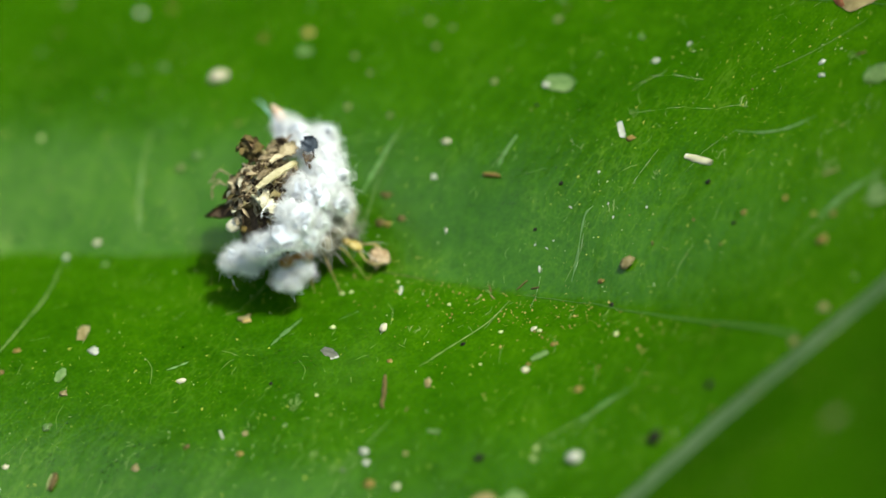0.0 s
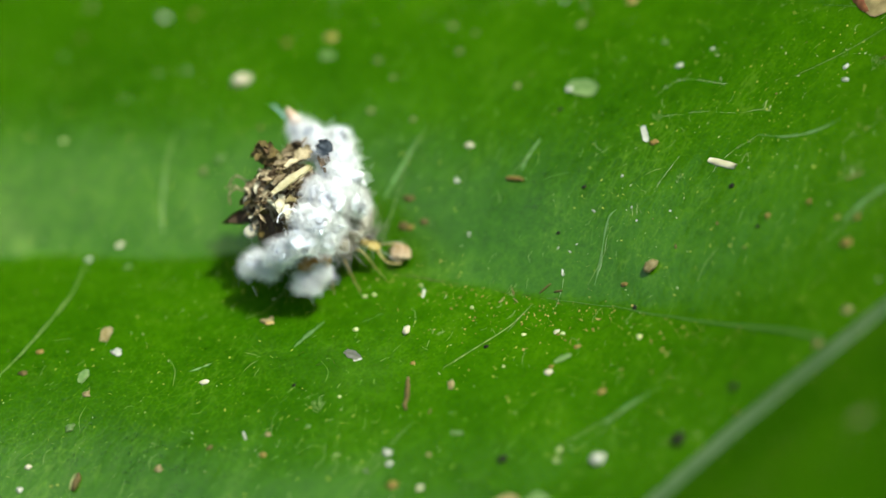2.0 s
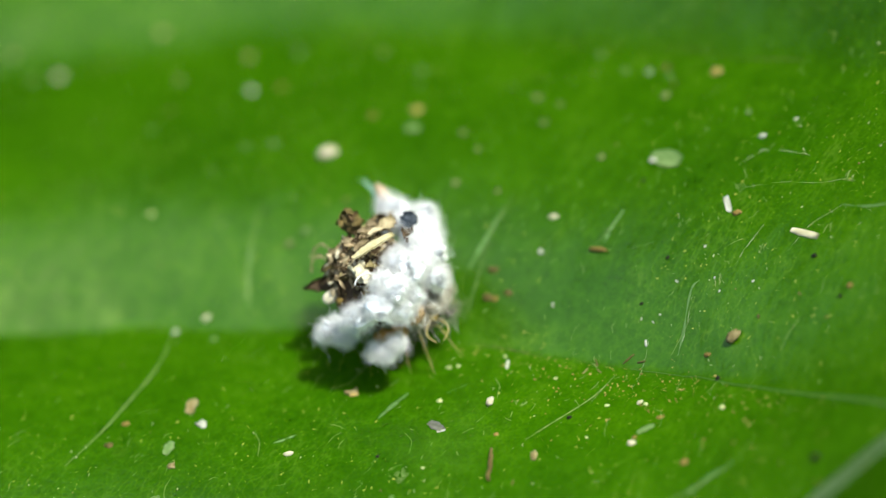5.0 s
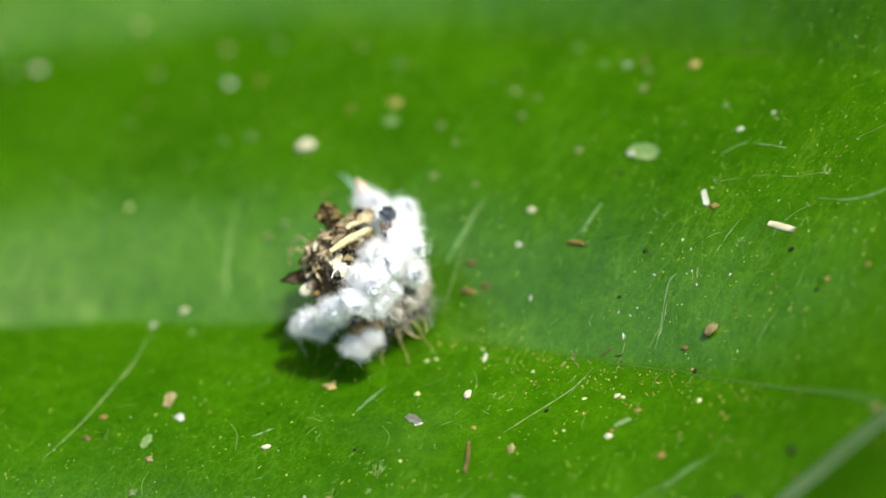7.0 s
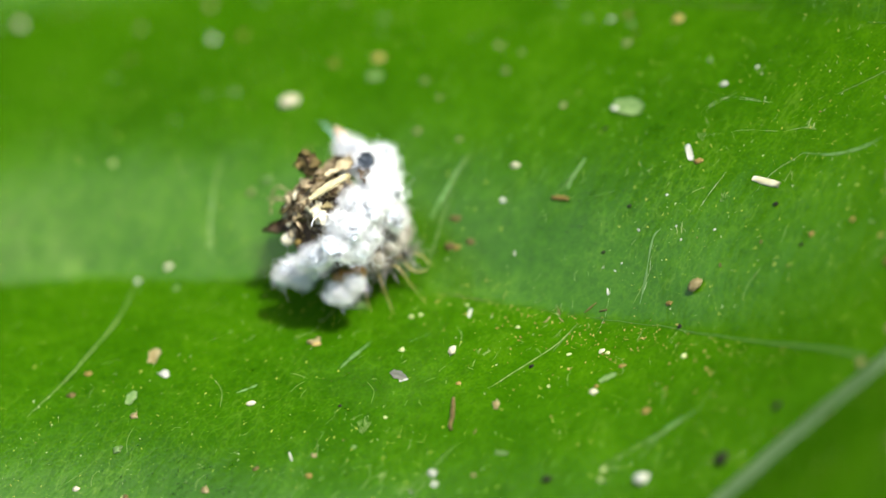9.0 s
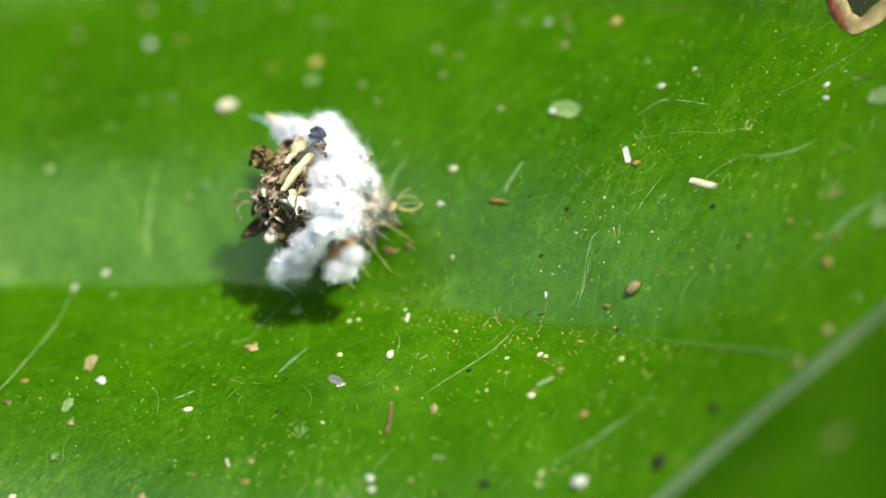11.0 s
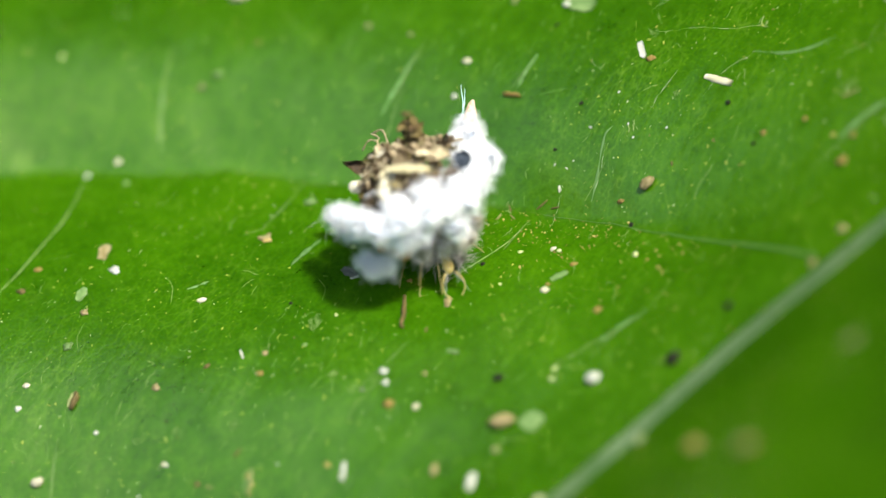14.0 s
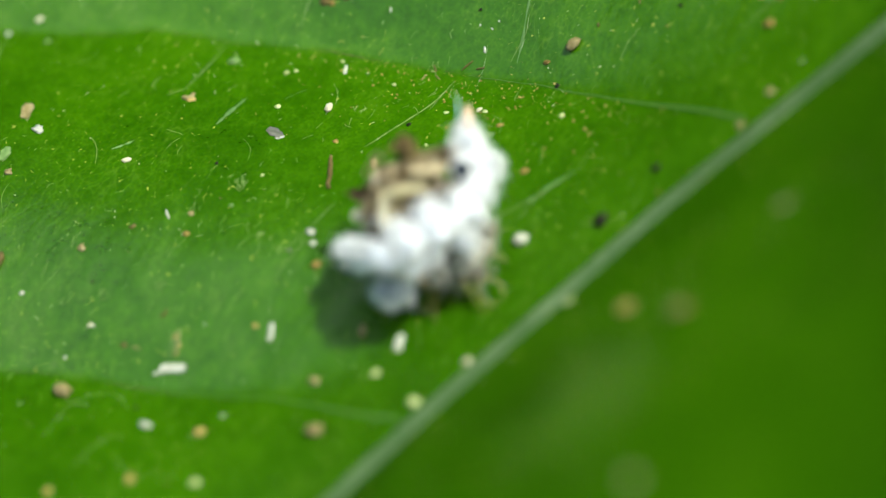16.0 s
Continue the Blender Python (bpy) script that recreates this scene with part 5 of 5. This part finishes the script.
def build_scratches():
    """Short pale scratches and lint, too many to count."""
    rng = random.Random(33)
    sh = Shape()
    # gathered in loose patches
    patches = [(rng.uniform(-15, 16), rng.uniform(-10, 9)) for _ in range(34)]
    for i in range(620):
        x, y = rng.uniform(-22, 20), rng.uniform(-22, 24)
        if i > 430:
            px, py = patches[i % len(patches)]
            x, y = px + rng.gauss(0, 0.9), py + rng.gauss(0, 0.6)
        a = rng.gauss(0.75, 0.5)
        n = rng.uniform(0.1, 0.7) if rng.random() < 0.8 else rng.uniform(0.7, 1.3)
        n *= 0.45 if i > 430 else 1.0
        pts = smooth_line([(x, y), (x + n * 0.5 * math.cos(a) + rng.gauss(0, 0.05), y + n * 0.5 * math.sin(a) + rng.gauss(0, 0.05)), (x + n * math.cos(a + rng.gauss(0, 0.3)), y + n * math.sin(a))], 3)
        r = rng.uniform(0.004, 0.0085)
        sh.tube([(p.x, p.y, leaf_z(p.x, p.y) + r * 0.4) for p in pts], [r * 0.5] + [r] * (len(pts) - 2) + [r * 0.5], 4)
    tagged(part("leaf_lint", sh, LINT), "fine pale lint and scratches over the leaf", "lint", kind="stuff")


build_dust()
build_fold_specks()
build_scratches()

LARVA_ROWS = [
    (0.0, (-5.52, 2.83, -0.89), (0.0, 0.0, 0.0)),
    (0.5, (-5.58, 2.88, -0.90), (1.9, -4.0, -0.2)),
    (1.0, (-5.60, 2.83, -0.92), (-0.3, -4.2, 0.6)),
    (1.5, (-5.62, 2.90, -0.91), (-0.9, -4.7, 1.4)),
    (2.0, (-5.61, 2.90, -0.92), (0.9, -2.7, 0.5)),
    (2.5, (-5.62, 2.80, -0.90), (2.7, -3.2, 0.9)),
    (3.0, (-5.68, 2.83, -0.89), (1.7, -2.2, 0.3)),
    (3.5, (-5.84, 2.75, -0.83), (-7.4, -8.9, -2.9)),
    (4.0, (-5.78, 2.51, -0.69), (-4.0, -6.6, -1.6)),
    (4.5, (-5.78, 2.51, -0.66), (-3.2, -1.8, -2.2)),
    (5.0, (-5.87, 2.63, -0.70), (-3.9, 0.7, -2.3)),
    (5.2, (-5.89, 2.61, -0.67), (-4.6, -0.7, -3.4)),
    (7.3, (-6.02, 2.88, -0.92), (-4.6, 3.4, -3.3)),
    (7.5, (-6.13, 2.93, -0.88), (-4.1, 4.8, -4.7)),
    (8.0, (-6.01, 2.94, -0.95), (-3.5, 2.5, -3.6)),
    (10.3, (-5.59, 3.53, -0.86), (-7.0, -8.0, -0.0)),
    (10.5, (-5.15, 3.39, -0.77), (-4.4, -10.1, 6.7)),
    (11.0, (-4.00, 3.13, -0.50), (-1.9, -9.2, 16.2)),
    (11.5, (-3.24, 2.76, -0.66), (4.7, -5.7, -0.6)),
    (12.0, (-2.57, 2.11, -0.82), (11.8, -11.5, -13.6)),
    (12.5, (-3.21, 2.79, -0.63), (6.7, -8.6, -14.8)),
    (13.0, (-3.13, 2.00, -0.94), (4.3, 0.4, -24.3)),
    (13.5, (-3.06, 0.04, -0.55), (2.1, 8.3, -31.0)),
    (14.0, (-2.96, -1.73, -0.12), (-3.9, 8.0, -35.3)),
    (14.5, (-3.21, -3.97, 0.32), (-2.3, 9.6, -38.7)),
    (15.0, (-3.24, -6.04, 0.39), (-6.4, 6.3, -35.5)),
    (15.5, (-2.55, -7.69, 0.35), (-2.5, 1.9, -34.7)),
    (16.0, (-1.78, -9.68, 0.37), (-1.0, -2.9, -31.0)),
]


PELLET_ROWS = [
    (0.0, -2.20, 1.14, -0.54),
    (0.5, -2.02, 1.33, -0.47),
    (1.0, -2.48, 1.44, -0.51),
    (1.5, -2.57, 1.50, -0.51),
    (2.0, -2.18, 1.43, -0.47),
    (2.5, -2.35, 1.41, -0.50),
    (3.0, -2.33, 1.46, -0.48),
    (3.5, -2.68, 1.70, -0.09),
    (4.0, -4.27, 0.99, 1.60),
    (4.5, -4.57, 0.38, 1.95),
]


def motions():
    walk(LARVA, [(t, pose(x * MM, y * MM, z * MM, rx, ry, rz)) for t, (x, y, z), (rx, ry, rz) in LARVA_ROWS])
    head_rows = [(0.0, 2.6, -1.32, 1.1, 28, -34), (1.5, 2.6, -1.28, 1.1, 30, -34), (3.0, 2.6, -1.22, 1.05, 28, -28), (3.5, 2.45, -0.8, 1.3, 25, -40), (3.8, 2.5, -0.9, 1.5, 0, -60), (4.1, 2.3, -1.1, 1.7, -35, -95), (4.6, 2.2, -1.2, 1.7, -40, -110), (5.2, 2.3, -1.1, 1.6, 20, -80), (7.3, 1.9, -0.85, 1.45, 30, -55), (8.2, 1.95, -0.85, 1.4, 30, -40), (10.3, 2.85, -0.85, 1.0, 28, -8), (11.0, 2.8, -0.85, 1.0, 28, -6), (11.5, 2.6, -0.95, 1.1, 35, -20), (11.8, 2.75, -0.2, 1.45, 18, 18), (12.1, 2.75, -0.1, 1.5, 18, 22), (12.5, 2.6, -0.95, 1.0, 35, -12), (13.0, 2.3, -1.4, 1.2, 40, -50), (13.5, 2.4, -1.35, 1.4, 40, -56), (14.5, 2.45, -1.3, 1.35, 40, -42), (15.0, 2.5, -1.1, 1.35, 40, -36), (16.0, 2.55, -1.0, 1.2, 40, -30)]
    walk(HEAD, [(t, pose(x * MM, y * MM, z * MM, 0, ry, rz)) for t, x, y, z, ry, rz in head_rows])
    # the crumb: pushed about by the jaws, then lifted and stuck on the heap
    rows = [(t, pose(x * MM, y * MM, z * MM, 0, 12 + 6 * math.sin(i * 1.7), -32 + 9 * math.sin(i * 2.1) - (60 if t > 3.6 else 0))) for i, (t, x, y, z) in enumerate(PELLET_ROWS)]
    spot = Vector((1.75, -1.7, 2.3)) * MM
    for t, (x, y, z), (rx, ry, rz) in LARVA_ROWS:
        if t >= 5.0:
            m = pose(x * MM, y * MM, z * MM, rx, ry, rz)
            tuck = Vector((-0.4, 0.5, 0.25)) * MM * min(1.0, (t - 5.0) / 3.0)
            rows.append((t, m @ Matrix.Translation(spot + tuck) @ pose(0, 0, 0, 20, 10, -110)))
    walk(PELLET, rows)
    # legs swing as it walks
    for i, (leg, (x, y, z)) in enumerate(LEGS):
        rows = []
        for step in range(33):
            t = step * 0.5
            gait = 15 if 10.5 < t < 12.0 or t > 12.4 else 2.0 if t < 10.4 else 5.0
            rows.append((t, pose(x * MM, y * MM, z * MM, 0, 0, gait * math.sin(2.6 * t * 2 + i * math.pi * 0.9))))
        walk(leg, rows)


motions()
